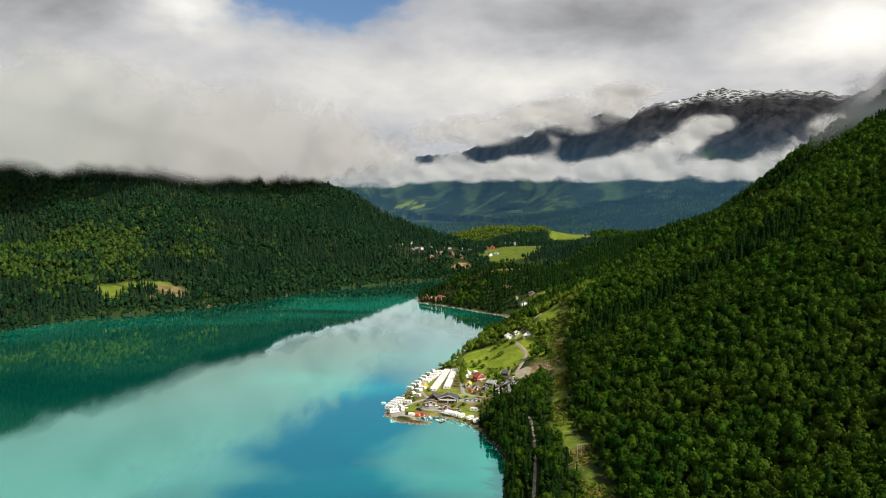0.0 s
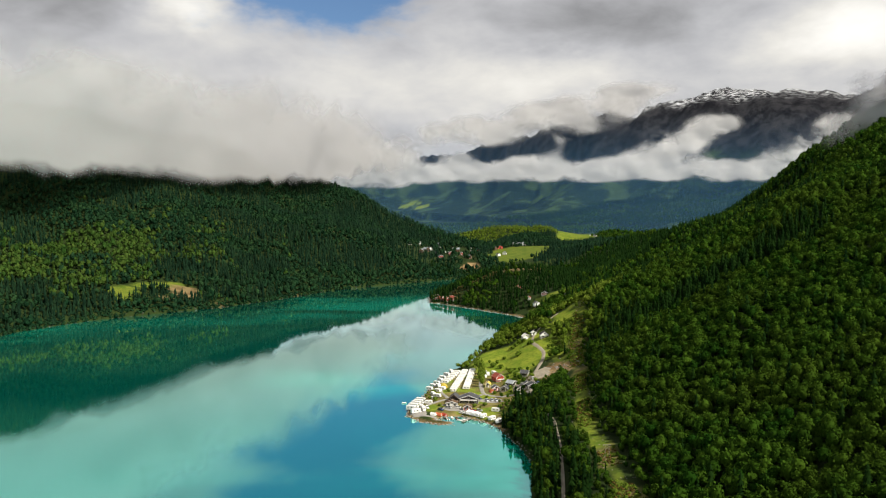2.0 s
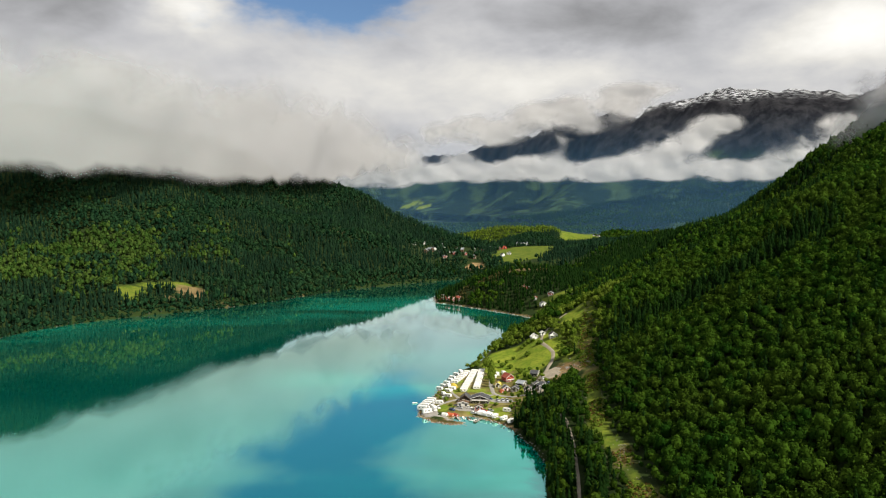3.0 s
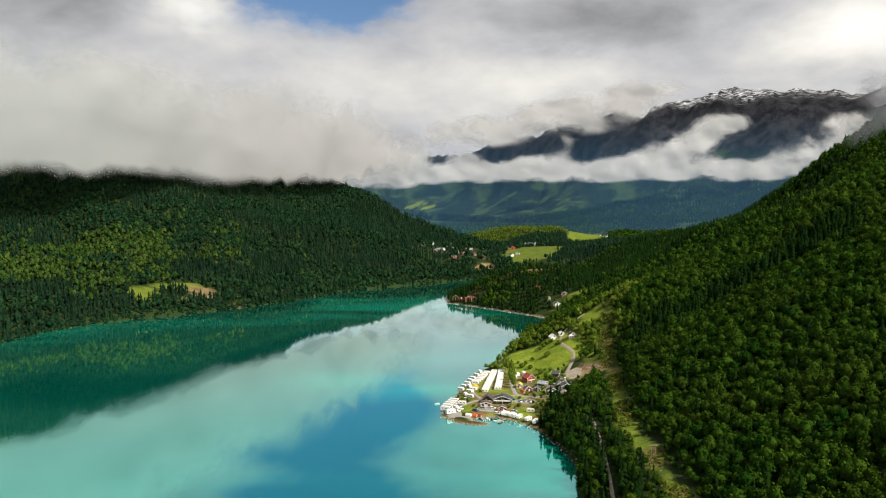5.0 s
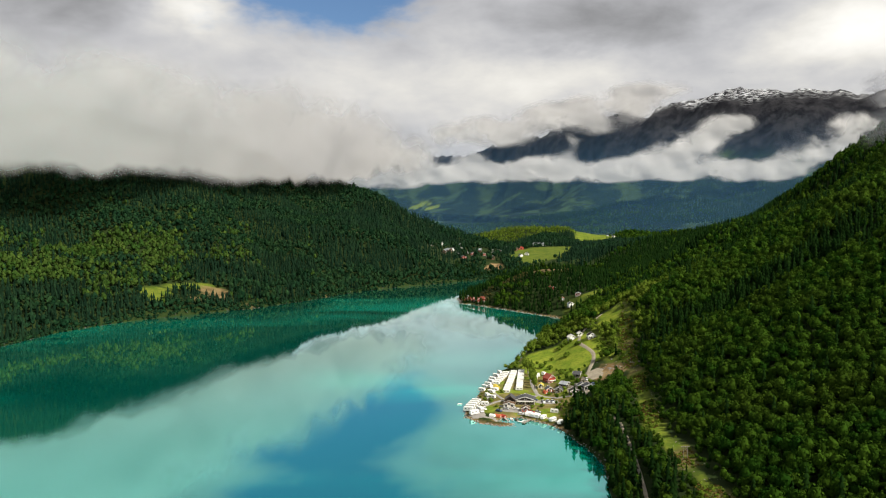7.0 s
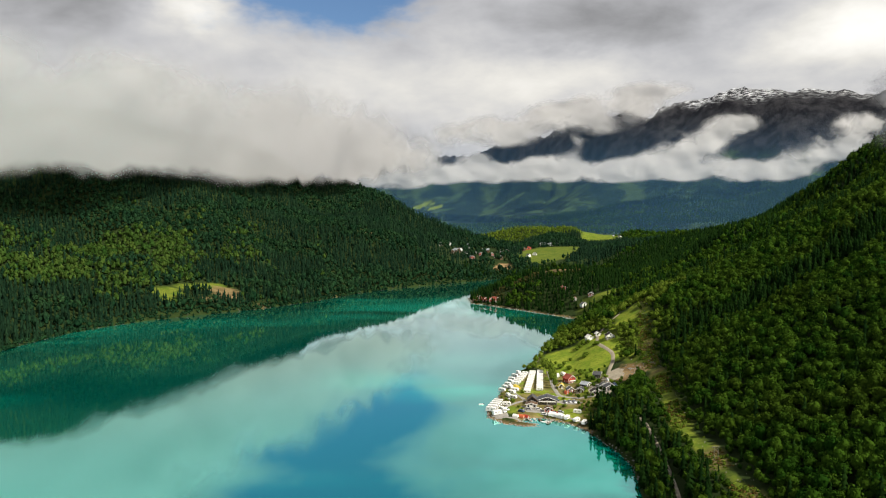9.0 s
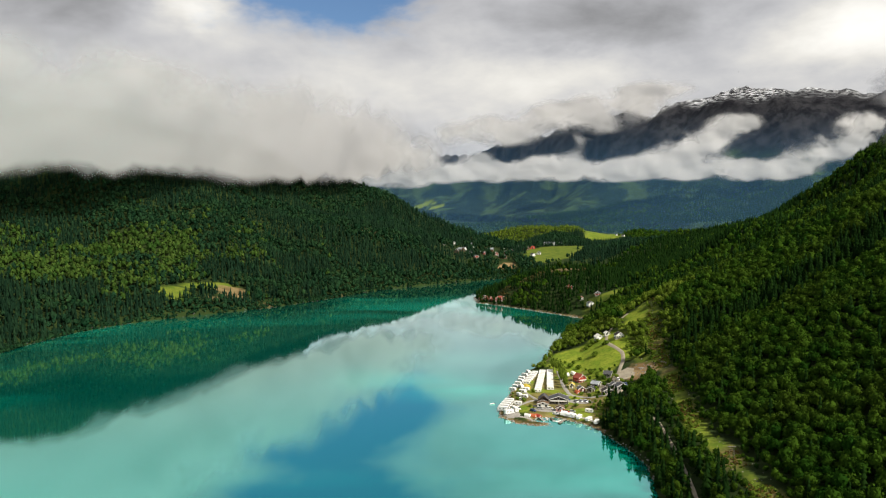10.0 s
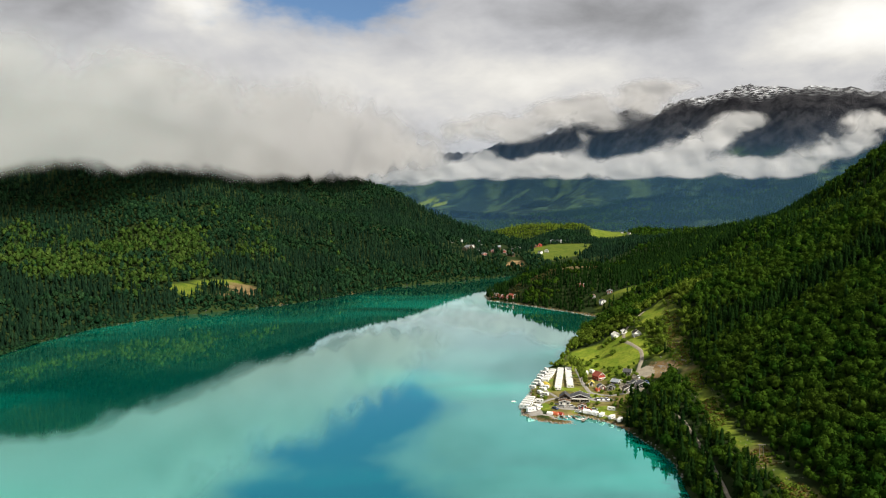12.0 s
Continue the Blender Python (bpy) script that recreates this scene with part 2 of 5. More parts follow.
def cloud_material():
    """Thin mist: white, scattering, and clear where its density runs out."""
    m = bpy.data.materials.new("cloud")
    m.use_nodes = True
    g = Graph(m.node_tree)
    p = place(g)
    density = g.node("ShaderNodeAttribute", attribute_name="mist").outputs["Fac"]
    scale = g.node("ShaderNodeAttribute", attribute_name="grain").outputs["Fac"]
    v = g.node("ShaderNodeVectorMath", operation="SCALE")
    g.put(v.inputs[0], g.mapped(p, (1, 1, 1.4)))
    g.put(v.inputs[3], scale)
    thick = g.node("ShaderNodeAttribute", attribute_name="thick").outputs["Fac"]
    soft, lumpy = g.noise(v.outputs[0], 1.0, 3, 0.42, 0.4), g.noise(v.outputs[0], 1.0, 5, 0.48, 0.4)
    puff = g.math("ADD", g.math("MULTIPLY", soft, g.math("SUBTRACT", 1.0, thick)), g.math("MULTIPLY", lumpy, thick))
    body = g.math("ADD", density, g.math("MULTIPLY", g.math("SUBTRACT", puff, 0.5), g.math("MULTIPLY", g.math("MINIMUM", g.math("MULTIPLY", density, 1.3), 1.0), g.math("ADD", 1.5, g.math("MULTIPLY", thick, 1.3)))))
    # thick cloud has a firm, lumpy edge; thin mist fades out
    firm = g.math("MULTIPLY", g.math("SUBTRACT", body, 0.30), g.math("ADD", 1.43, g.math("MULTIPLY", thick, 0.35)))
    alpha = g.math("MULTIPLY", g.step(firm, 0.0, 1.0), g.step(density, 0.0, 0.25))
    dif, tra, clear = g.node("ShaderNodeBsdfDiffuse"), g.node("ShaderNodeBsdfTranslucent"), g.node("ShaderNodeBsdfTransparent")
    for s in (dif, tra):
        g.put(s.inputs[0], g.mix(thick, (0.62, 0.615, 0.635), (0.84, 0.83, 0.84)))
    swell = g.node("ShaderNodeBump")
    g.put(swell.inputs["Height"], g.noise(v.outputs[0], 1.1, 2, 0.45, 0.3))
    g.put(swell.inputs["Strength"], g.math("MULTIPLY", thick, 0.22))
    swell.inputs["Distance"].default_value = 60.0
    g.put(dif.inputs["Normal"], swell.outputs[0])
    white = g.node("ShaderNodeMixShader")
    g.put(white.inputs[0], g.math("SUBTRACT", 0.5, g.math("MULTIPLY", thick, 0.12)))
    g.put(white.inputs[1], dif.outputs[0])
    g.put(white.inputs[2], tra.outputs[0])
    both = g.node("ShaderNodeMixShader")
    g.put(both.inputs[0], g.math("MULTIPLY", alpha, g.math("ADD", 0.75, g.math("MULTIPLY", thick, 0.1))))
    g.put(both.inputs[1], clear.outputs[0])
    g.put(both.inputs[2], white.outputs[0])
    g.put(g.node("ShaderNodeOutputMaterial").inputs[0], both.outputs[0])
    return m


def haze_sheet_material():
    """A blue tinted sheet standing in for the air's veil over the far side of the valley."""
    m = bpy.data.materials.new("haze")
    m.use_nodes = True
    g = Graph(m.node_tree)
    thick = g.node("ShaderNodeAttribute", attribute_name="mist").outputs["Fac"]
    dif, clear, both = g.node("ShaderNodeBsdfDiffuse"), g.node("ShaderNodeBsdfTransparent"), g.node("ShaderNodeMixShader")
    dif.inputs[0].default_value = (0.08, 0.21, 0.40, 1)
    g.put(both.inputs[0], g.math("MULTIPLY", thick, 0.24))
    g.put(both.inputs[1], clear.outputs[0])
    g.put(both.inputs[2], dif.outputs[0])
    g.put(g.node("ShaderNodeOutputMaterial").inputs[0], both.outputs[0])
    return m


GROUND, WATER, CLOUD, HAZE = ground_material(), water_material(), cloud_material(), haze_sheet_material()


# ---- the lie of the land ----
rng = np.random.default_rng(7)
LATTICE = rng.random((256, 256))


def wave(x, y):
    """Smooth value noise, 0 to 1, one cell to the unit."""
    i, j = np.floor(x).astype(int), np.floor(y).astype(int)
    u, v = x - i, y - j
    u, v = u * u * (3 - 2 * u), v * v * (3 - 2 * v)
    a, b, c, d = (LATTICE[(i + p) & 255, (j + q) & 255] for p, q in ((0, 0), (1, 0), (0, 1), (1, 1)))
    return (a * (1 - u) + b * u) * (1 - v) + (c * (1 - u) + d * u) * v


def hills(x, y, size, octaves=4, rough=0.5):
    total, gain = 0.0, 1.0
    for k in range(octaves):
        total = total + gain * (wave(x / size * 2 ** k + 17 * k, y / size * 2 ** k + 31 * k) - 0.5)
        gain *= rough
    return total


LAKE = np.array([(-760, -1000), (-600, 200), (-516, 640), (-508, 743), (-496, 805), (-478, 840), (-445, 890), (-382, 938), (-322, 985),
                 (-270, 1050), (-216, 1140), (-160, 1195), (-90, 1245), (-30, 1285), (15, 1325), (32, 1290), (2, 1220), (-30, 1130), (-58, 1058),
                 (-53, 1000), (-31, 980), (2, 942), (33, 904), (57, 876), (68, 852), (40, 768), (9, 675), (-6, 622), (-22, 600), (-36, 550),
                 (-43, 515), (-50, 492), (-49, 476), (-40, 463), (-28, 457), (-19, 458), (-20, 463), (-30, 467), (-25, 474), (-14, 474),
                 (-6, 467), (2, 459), (8, 450), (13, 433), (20, 410), (23, 390), (21, 365), (18, 342), (22, 250), (60, 80), (130, -250), (240, -1000)], float)


def reach(x, y, line):
    """Distance to a polyline, and how far along its points the nearest place lies."""
    best, along = np.full(np.shape(x), 1e9), np.zeros(np.shape(x))
    for k in range(len(line) - 1):
        (ax, ay), (bx, by) = line[k][:2], line[k + 1][:2]
        t = np.clip(((x - ax) * (bx - ax) + (y - ay) * (by - ay)) / ((bx - ax) ** 2 + (by - ay) ** 2), 0, 1)
        d = np.hypot(x - ax - t * (bx - ax), y - ay - t * (by - ay))
        along = np.where(d < best, k + t, along)
        best = np.minimum(best, d)
    return best, along


def inside(x, y, ring):
    hit = np.zeros(np.shape(x), bool)
    for (ax, ay), (bx, by) in zip(ring, np.roll(ring, -1, 0)):
        if ay != by:
            hit ^= ((ay > y) != (by > y)) & (x < (bx - ax) * (y - ay) / (by - ay) + ax)
    return hit


def shore(x, y):
    """Metres from the lake's edge, positive on land."""
    d, _ = reach(x, y, np.vstack([LAKE, LAKE[:1]]))
    return np.where(inside(x, y, LAKE), -d, d)


WEST_SHORE = LAKE[:15]
WEST_CREST = [(-1500, -900, 340), (-1300, 700, 340), (-1150, 1250, 340), (-800, 1530, 325), (-334, 1900, 165), (-288, 1856, 147), (-182, 1710, 109), (-139, 1696, 95), (-84, 1670, 82), (49, 1660, 50), (159, 1900, 44), (300, 1990, 34)]
FAR_FOOT = [(-1800, 4700, 60), (-600, 4650, 60), (-280, 4480, 58), (0, 4000, 52), (200, 3300, 46), (420, 2800, 40), (800, 2500, 44), (1400, 2300, 60), (2600, 2000, 60)]
FAR_CREST = [(-1800, 4950, 280), (-600, 4900, 290), (-380, 4880, 300), (-250, 4850, 400), (100, 4700, 430), (500, 4250, 520), (800, 3930, 590), (890, 3860, 545), (930, 3840, 598), (1300, 3650, 622),
             (1700, 3400, 598), (2100, 3050, 560), (3000, 2500, 560)]


def gauss(x, y, cx, cy, wx, wy):
    return np.exp(-0.5 * ((x - cx) / wx) ** 2 - 0.5 * ((y - cy) / wy) ** 2)


def smooth(v, lo, hi):
    t = np.clip((v - lo) / (hi - lo), 0, 1)
    return t * t * (3 - 2 * t)


def height(x, y):
    x, y = np.asarray(x, float), np.asarray(y, float)
    d = shore(x, y)
    low = 1.3 * smooth(d, 0, 5) + 0.012 * np.clip(d, 0, 600)
    # western hill: from the shore up to its crest, then away behind it
    ds, _ = reach(x, y, WEST_SHORE)
    dc, _ = reach(x, y, WEST_CREST)
    top, share = 0.0, 1e-12
    for a, b in zip(WEST_CREST, WEST_CREST[1:]):
        da, ka = reach(x, y, [a, b])
        w = 1 / (da + 15) ** 3
        top, share = top + w * (a[2] + (b[2] - a[2]) * ka), share + w
    top = top / share
    west = top * ds / (ds + dc + 1e-6)
    line_y = np.interp(x, [-1150, -800, -334, -288, -182, -84, 49, 159, 300], [1250, 1530, 1900, 1856, 1710, 1670, 1660, 1900, 1990])
    past = y > line_y
    west = np.where(past | (x < -1250), np.maximum(top - 0.9 * dc, 0), west)
    mid = np.interp(y, [-1000, 600, 900, 1100, 1250, 1320, 1400, 1600], [-300, -250, -200, -110, -20, 40, 160, 330])
    west = np.where((x > mid) | (y > 2600), 0, west) * smooth(340 - x, 0, 250)
    west *= 1 - 0.55 * gauss(x, y, 110, 1600, 130, 200)
    # eastern slope
    foot = np.interp(y, [-1000, -250, 80, 250, 342, 390, 447, 500, 560, 640, 740, 870, 1000, 1150, 1300, 1500, 2500],
                     [240, 130, 60, 24, 20, 24, 12, 14, 16, 28, 44, 72, 105, 140, 165, 150, 200])
    steep = np.interp(y, [-1000, 300, 700, 860, 1000, 1100, 1300, 1600, 2000, 2600], [0.5, 0.5, 0.56, 0.60, 0.50, 0.42, 0.28, 0.07, 0.02, 0.0])
    e = np.clip(x - foot, 0, None)
    east = np.minimum(0.24 * e + (steep - 0.24).clip(0) * np.clip(e - 45, 0, None), steep * e + 6)
    east = np.minimum(east, 260 + 0.1 * e)
    z = low + np.maximum(west, east)
    z += 24 * gauss(x, y, 88, 668, 46, 46) + 6 * gauss(x, y, 60, 600, 30, 30)
    z += (36 * gauss(x, y, 70, 1045, 60, 70) + 16 * gauss(x, y, 115, 900, 50, 80) + 12 * gauss(x, y, 88, 790, 40, 45)) * smooth(d, 0, 40)
    z += 4 * gauss(x, y, 54, 400, 18, 110) + 46 * gauss(x, y, 122, 1995, 125, 45)
    # the eastern ridge: a shoulder, then a long low tail into the valley
    z += 9 * smooth(x, 325, 400) * gauss(x, y, 400, 860, 400, 160) - 13 * gauss(x, y, 300, 880, 30, 110) + 8 * gauss(x, y, 240, 900, 30, 90)
    z += 15 * gauss(x, y, 345, 1520, 130, 240)
    z += 32 * gauss(x, y, -240, 1395, 100, 110) + 8 * gauss(x, y, -454, 960, 60, 60)
    # valley floor and the far mountain
    z += 6 * smooth(y, 1300, 2600) * (y > 1300)
    df, sf = reach(x, y, FAR_FOOT)
    dm, sm = reach(x, y, FAR_CREST)
    zf, zc = np.interp(sf, range(len(FAR_FOOT)), [p[2] for p in FAR_FOOT]), np.interp(sm, range(len(FAR_CREST)), [p[2] for p in FAR_CREST])
    foot_y = np.interp(x, [p[0] for p in FAR_FOOT], [p[1] for p in FAR_FOOT])
    f = df / (df + dm + 1e-6)
    rise = 0.55 * f ** 1.5 + 0.45 * smooth(f, 0.45, 0.92)
    far = zf + (zc - zf) * rise
    z = np.where(y > foot_y, np.maximum(z, far), z)
    rough = smooth(z, 8, 120)
    z += rough * (9 * hills(x, y, 130, 4) + 14 * hills(x, y, 420, 2)) * smooth(d, 20, 160)
    z += 52 * hills(0.75 * x + 0.75 * y, 0.35 * (y - x), 170, 3) * smooth(ds, 60, 260) * (x < mid) * (y < 2000) * (1 - 0.8 * smooth(x, -420, -300))
    crag = smooth(y - foot_y, 200, 900) * (y > foot_y)
    z += crag * 60 * hills(x, y, 240, 5, 0.6)
    return np.where(d < 0, np.maximum(-8, d * 0.5) - 0.3, z)


def uneven_steps(*spans):
    out = [spans[0][0]]
    for a, b, s in spans:
        n = max(1, round((b - a) / s))
        out += [a + (b - a) * (k + 1) / n for k in range(n)]
    return np.array(out)


def link_mesh(name, verts, faces, mats, attributes=None, smooth_faces=False, face_mats=None):
    """A mesh from arrays; faces all have the same number of corners."""
    me = bpy.data.meshes.new(name)
    verts, faces = np.asarray(verts, np.float32), np.asarray(faces, np.int32)
    n = faces.shape[1]
    me.vertices.add(len(verts))
    me.vertices.foreach_set("co", verts.ravel())
    me.loops.add(faces.size)
    me.loops.foreach_set("vertex_index", faces.ravel())
    me.polygons.add(len(faces))
    me.polygons.foreach_set("loop_start", np.arange(0, faces.size, n, dtype=np.int32))
    for m in mats:
        me.materials.append(m)
    if face_mats is not None:
        me.polygons.foreach_set("material_index", np.asarray(face_mats, np.int32))
    if smooth_faces:
        me.polygons.foreach_set("use_smooth", np.ones(len(faces), bool))
    for key, values in (attributes or {}).items():
        me.attributes.new(key, "FLOAT", "POINT").data.foreach_set("value", np.asarray(values, np.float32))
    me.update()
    me.validate()
    return new(name, me)


def sheet_faces(nx, ny):
    i = (np.arange(ny - 1)[:, None] * nx + np.arange(nx - 1)[None]).ravel()
    return np.stack([i, i + 1, i + nx + 1, i + nx], 1)


def within(x, y, cx, cy, wx, wy, turn=0):
    """About 1 inside a rounded patch, 0 outside, with an uneven edge."""
    c, s = math.cos(radians(turn)), math.sin(radians(turn))
    p, q = (x - cx) * c + (y - cy) * s, -(x - cx) * s + (y - cy) * c
    r = np.sqrt((p / wx) ** 2 + (q / wy) ** 2)
    return smooth(1.0 - r + 0.8 * hills(x, y, 0.55 * (wx + wy), 4, 0.6), -0.08, 0.10)


# ---- the large structure ----
CLEARING = [(52, 230), (54, 290), (56, 325), (57, 376), (55, 404), (56, 434), (60, 461), (66, 501), (70, 539), (76, 582), (86, 629), (98, 680)]   # cut under the power line
# open ground without trees: centre x, y, half-widths, turn in degrees, weight
MEADOWS = [(28, 588, 40, 52, 20, 1.0), (78, 650, 12, 24, -14, 1.0), (-10, 530, 40, 70, 0, 0.85), (62, 600, 18, 26, 0, 0.3), (66, 560, 12, 30, -10, 0.3), (76, 868, 16, 30, 0, 0.25), (119, 884, 26, 16, 10, 0.6), (-447, 956, 22, 25, 40, 0.5), (-418, 1003, 42, 10, 40, 0.5)]
FIELDS = [(-310, 4630, 70, 30, 0, 0.8), (-230, 4560, 50, 22, 0, 0.8), (118, 1560, 135, 64, 72, 0.45), (300, 2080, 85, 330, -14, 0.65)]
BARE = [(62, 1035, 26, 14, 10, 0.5), (75, 1060, 20, 10, -20, 0.5), (58, 540, 16, 14, 0, 0.85), (-381, 1004, 22, 18, 30, 0.6), (-392, 972, 10, 8, 30, 0.4), (4, 1372, 13, 40, -25, 0.95),
        (-240, 1397, 26, 12, 60, 0.32), (-330, 985, 12, 5, 45, 0.4), (-250, 1085, 16, 5, 50, 0.35)]


def cover_of(x, y, z):
    d = shore(x, y)
    grass, bare = np.zeros(np.shape(x)), np.zeros(np.shape(x))
    for m in MEADOWS:
        grass = np.maximum(grass, m[5] * within(x, y, *m[:5]))
    for m in FIELDS:
        grass = np.maximum(grass, m[5] * within(x, y, *m[:5]))
    for m in BARE:
        bare = np.maximum(bare, m[5] * within(x, y, *m[:5]))
    bare = np.maximum(bare, 0.5 * within(x, y, -12, 520, 44, 72) * smooth(hills(x, y, 13, 3), 0.0, 0.2))
    dc, sc = reach(x, y, CLEARING)
    cut = 1 - smooth(dc + 6 * hills(x, y, 22, 3), 2.8, 5.4)
    grass = np.maximum(grass, (0.46 + 0.7 * hills(x, y, 9, 3)) * cut)
    bare = np.maximum(bare, cut * smooth(hills(x, y, 24, 3), -0.05, 0.3) * 0.45)
    bare = np.maximum(bare, smooth(3.5 - d, 0, 2) * (d > -3) * 0.8 * (x > -70) * (y < 1100) * (y > 440))
    return grass * (1 - bare), bare


GRID = {}


def ground_z(x, y):
    """Height of the built ground under a place."""
    xs, ys, z = GRID["xs"], GRID["ys"], GRID["z"]
    i = np.clip(np.searchsorted(xs, x) - 1, 0, len(xs) - 2)
    j = np.clip(np.searchsorted(ys, y) - 1, 0, len(ys) - 2)
    u, v = (x - xs[i]) / (xs[i + 1] - xs[i]), (y - ys[j]) / (ys[j + 1] - ys[j])
    return (z[j, i] * (1 - u) + z[j, i + 1] * u) * (1 - v) + (z[j + 1, i] * (1 - u) + z[j + 1, i + 1] * u) * v


def build_ground():
    xs = uneven_steps((-3000, -700, 90), (-700, -120, 10), (-120, -66, 6), (-66, 66, 2.2), (66, 420, 4.8), (420, 800, 16), (800, 2400, 24), (2400, 3000, 60))
    ys = uneven_steps((-1100, 200, 50), (200, 440, 4.8), (440, 640, 2.2), (640, 1100, 4.8), (1100, 1400, 8), (1400, 2000, 13), (2000, 4960, 24))
    x, y = (a.ravel() for a in np.meshgrid(xs, ys))
    z = height(x, y)
    GRID.update(xs=xs, ys=ys, z=z.reshape(len(ys), len(xs)))
    grass, bare = cover_of(x, y, z)
    d = shore(x, y)
    foot_y = np.interp(x, [p[0] for p in FAR_FOOT], [p[1] for p in FAR_FOOT])
    far = smooth(y, 1500, 2300)
    n = hills(x, y, 160, 4)
    rock = smooth(z + 90 * n, 255, 340) * (y > foot_y)
    snow = smooth(z + 90 * n, 545, 610) * (y > foot_y)
    return tagged(link_mesh("ground", np.stack([x, y, z], 1), sheet_faces(len(xs), len(ys)), [GROUND],
                            dict(grass=grass, bare=bare, far=far * (1 - grass), rock=rock, snow=snow), True),
                  "forested valley sides, meadows and a rocky snow-topped mountain", "terrain", kind="structure")


ground = build_ground()


def build_lake():
    xs, ys = np.linspace(-900, 400, 27), np.linspace(-1050, 1400, 50)
    x, y = (a.ravel() for a in np.meshgrid(xs, ys))
    lake = link_mesh("water", np.stack([x, y, 0 * x], 1), sheet_faces(len(xs), len(ys)), [WATER], None, True)
    return tagged(lake, "still milky turquoise glacial lake mirroring hills and cloud", "lake", kind="structure")


build_lake()


# ---- low cloud ----
def cloud_bank(line, bottom, top, lobes, label, layers=4, gap=30.0, grain=0.012, nx=90, nz=40, ease=0.12, thick=0.0):
    """A bank of mist along a line in plan: soft sheets one behind the other. Lobes: share along, height, half-widths (share, metres), weight."""
    line = np.array(line, float)
    run = np.concatenate([[0], np.cumsum(np.hypot(*np.diff(line, axis=0).T))])
    s = np.linspace(0, 1, nx)
    x, y = np.interp(s * run[-1], run, line[:, 0]), np.interp(s * run[-1], run, line[:, 1])
    tx, ty = np.gradient(x), np.gradient(y)
    ln = np.hypot(tx, ty)
    ox, oy = -ty / ln, tx / ln
    z = np.linspace(bottom, top, nz)
    verts, dens, faces = [], [], []
    for k in range(layers):
        S, Z = np.meshgrid(s, z)
        X, Y = np.tile(x, (nz, 1)), np.tile(y, (nz, 1))
        off = gap * k + 0.3 * gap * hills(S * run[-1] + 97 * k, Z, 90, 3) + 0.02 * Z
        X, Y = X + np.tile(ox, (nz, 1)) * off, Y + np.tile(oy, (nz, 1)) * off
        D = np.zeros_like(S)
        for a, h, wa, wh, gain in lobes:
            sag = 0.5 * wh * hills(S * run[-1] + 55 * k, Z * 0.4, 140, 3)
            D = D + gain * np.exp(-((S - a) / wa) ** 2 - ((Z - h + sag) / wh) ** 2)
        D *= smooth(S, 0, 0.12) * smooth(1 - S, 0, ease) * smooth(Z, bottom, bottom + 0.12 * (top - bottom)) * smooth(top - Z, 0, 0.6 * (top - bottom))
        faces.append(sheet_faces(nx, nz) + len(dens) * nx * nz)
        verts.append(np.stack([X.ravel(), Y.ravel(), Z.ravel()], 1))
        dens.append(D.ravel())
    dens, faces = np.concatenate(dens), np.concatenate(faces)
    faces = faces[dens[faces].max(1) > 0.02]
    ob = link_mesh("cloud_bank", np.concatenate(verts), faces, [CLOUD], dict(mist=np.clip(dens, 0, 2), grain=np.full(len(dens), grain), thick=np.full(len(dens), thick)), True)
    return tagged(ob, label, "cloud", kind="stuff")


def cloud_shelf(line, base, top, weight, label, layers=2, gap=35.0, grain=0.009, soft=62.0, ends=(0.0, 0.1), nx=120, nz=46, ahead=0.0):
    """Low cloud with a level base along a line in plan, thinning out upward; soft sheets one behind the other."""
    line = np.array(line, float)
    run = np.concatenate([[0], np.cumsum(np.hypot(*np.diff(line, axis=0).T))])
    s = np.linspace(0, 1, nx)
    x, y = (np.convolve(np.pad(np.interp(s * run[-1], run, line[:, i]), 8, "reflect", reflect_type="odd"), np.ones(17) / 17, "valid") for i in (0, 1))
    tx, ty = np.gradient(x), np.gradient(y)
    ln = np.hypot(tx, ty)
    S, Z = np.meshgrid(s, base - 20 + (top - base + 20) * np.linspace(0, 1, nz) ** 1.5)
    verts, dens, faces = [], [], []
    for k in range(layers):
        off = gap * k - ahead + 0.5 * gap * hills(S * run[-1] + 97 * k, Z, 160, 3)
        X, Y = x[None] - (ty / ln)[None] * off, y[None] + (tx / ln)[None] * off
        sag = 22 * hills(S * run[-1] + 41 * k, 0 * S, 150, 3) + 16 * hills(S * run[-1] + 13 * k, 0 * S, 42, 2)
        D = weight * smooth(Z + sag, base - 18, base + soft) * smooth(top - Z, 0, 0.95 * (top - base))
        D *= (smooth(S, 0, ends[0]) if ends[0] else 1.0) * smooth(1 - S, 0, ends[1])
        faces.append(sheet_faces(nx, nz) + k * nx * nz)
        verts.append(np.stack([X.ravel(), Y.ravel(), Z.ravel()], 1))
        dens.append(D.ravel())
    dens, faces = np.concatenate(dens), np.concatenate(faces)
    faces = faces[dens[faces].max(1) > 0.01]
    ob = link_mesh("cloud_bank", np.concatenate(verts), faces, [CLOUD], dict(mist=dens, grain=np.full(len(dens), grain), thick=np.zeros(len(dens))), True)
    return tagged(ob, label, "cloud", kind="stuff")


# over the western hill
cloud_shelf([(-1100, 560), (-687, 1040), (-635, 1145), (-580, 1290), (-503, 1470), (-425, 1600), (-345, 1840), (-230, 2010), (-60, 2080), (90, 2100)], 174, 480, 1.7,
            "soft grey cloud lying level over the hill's crest", 2, 40.0, ends=(0.0, 0.34), ahead=38.0)
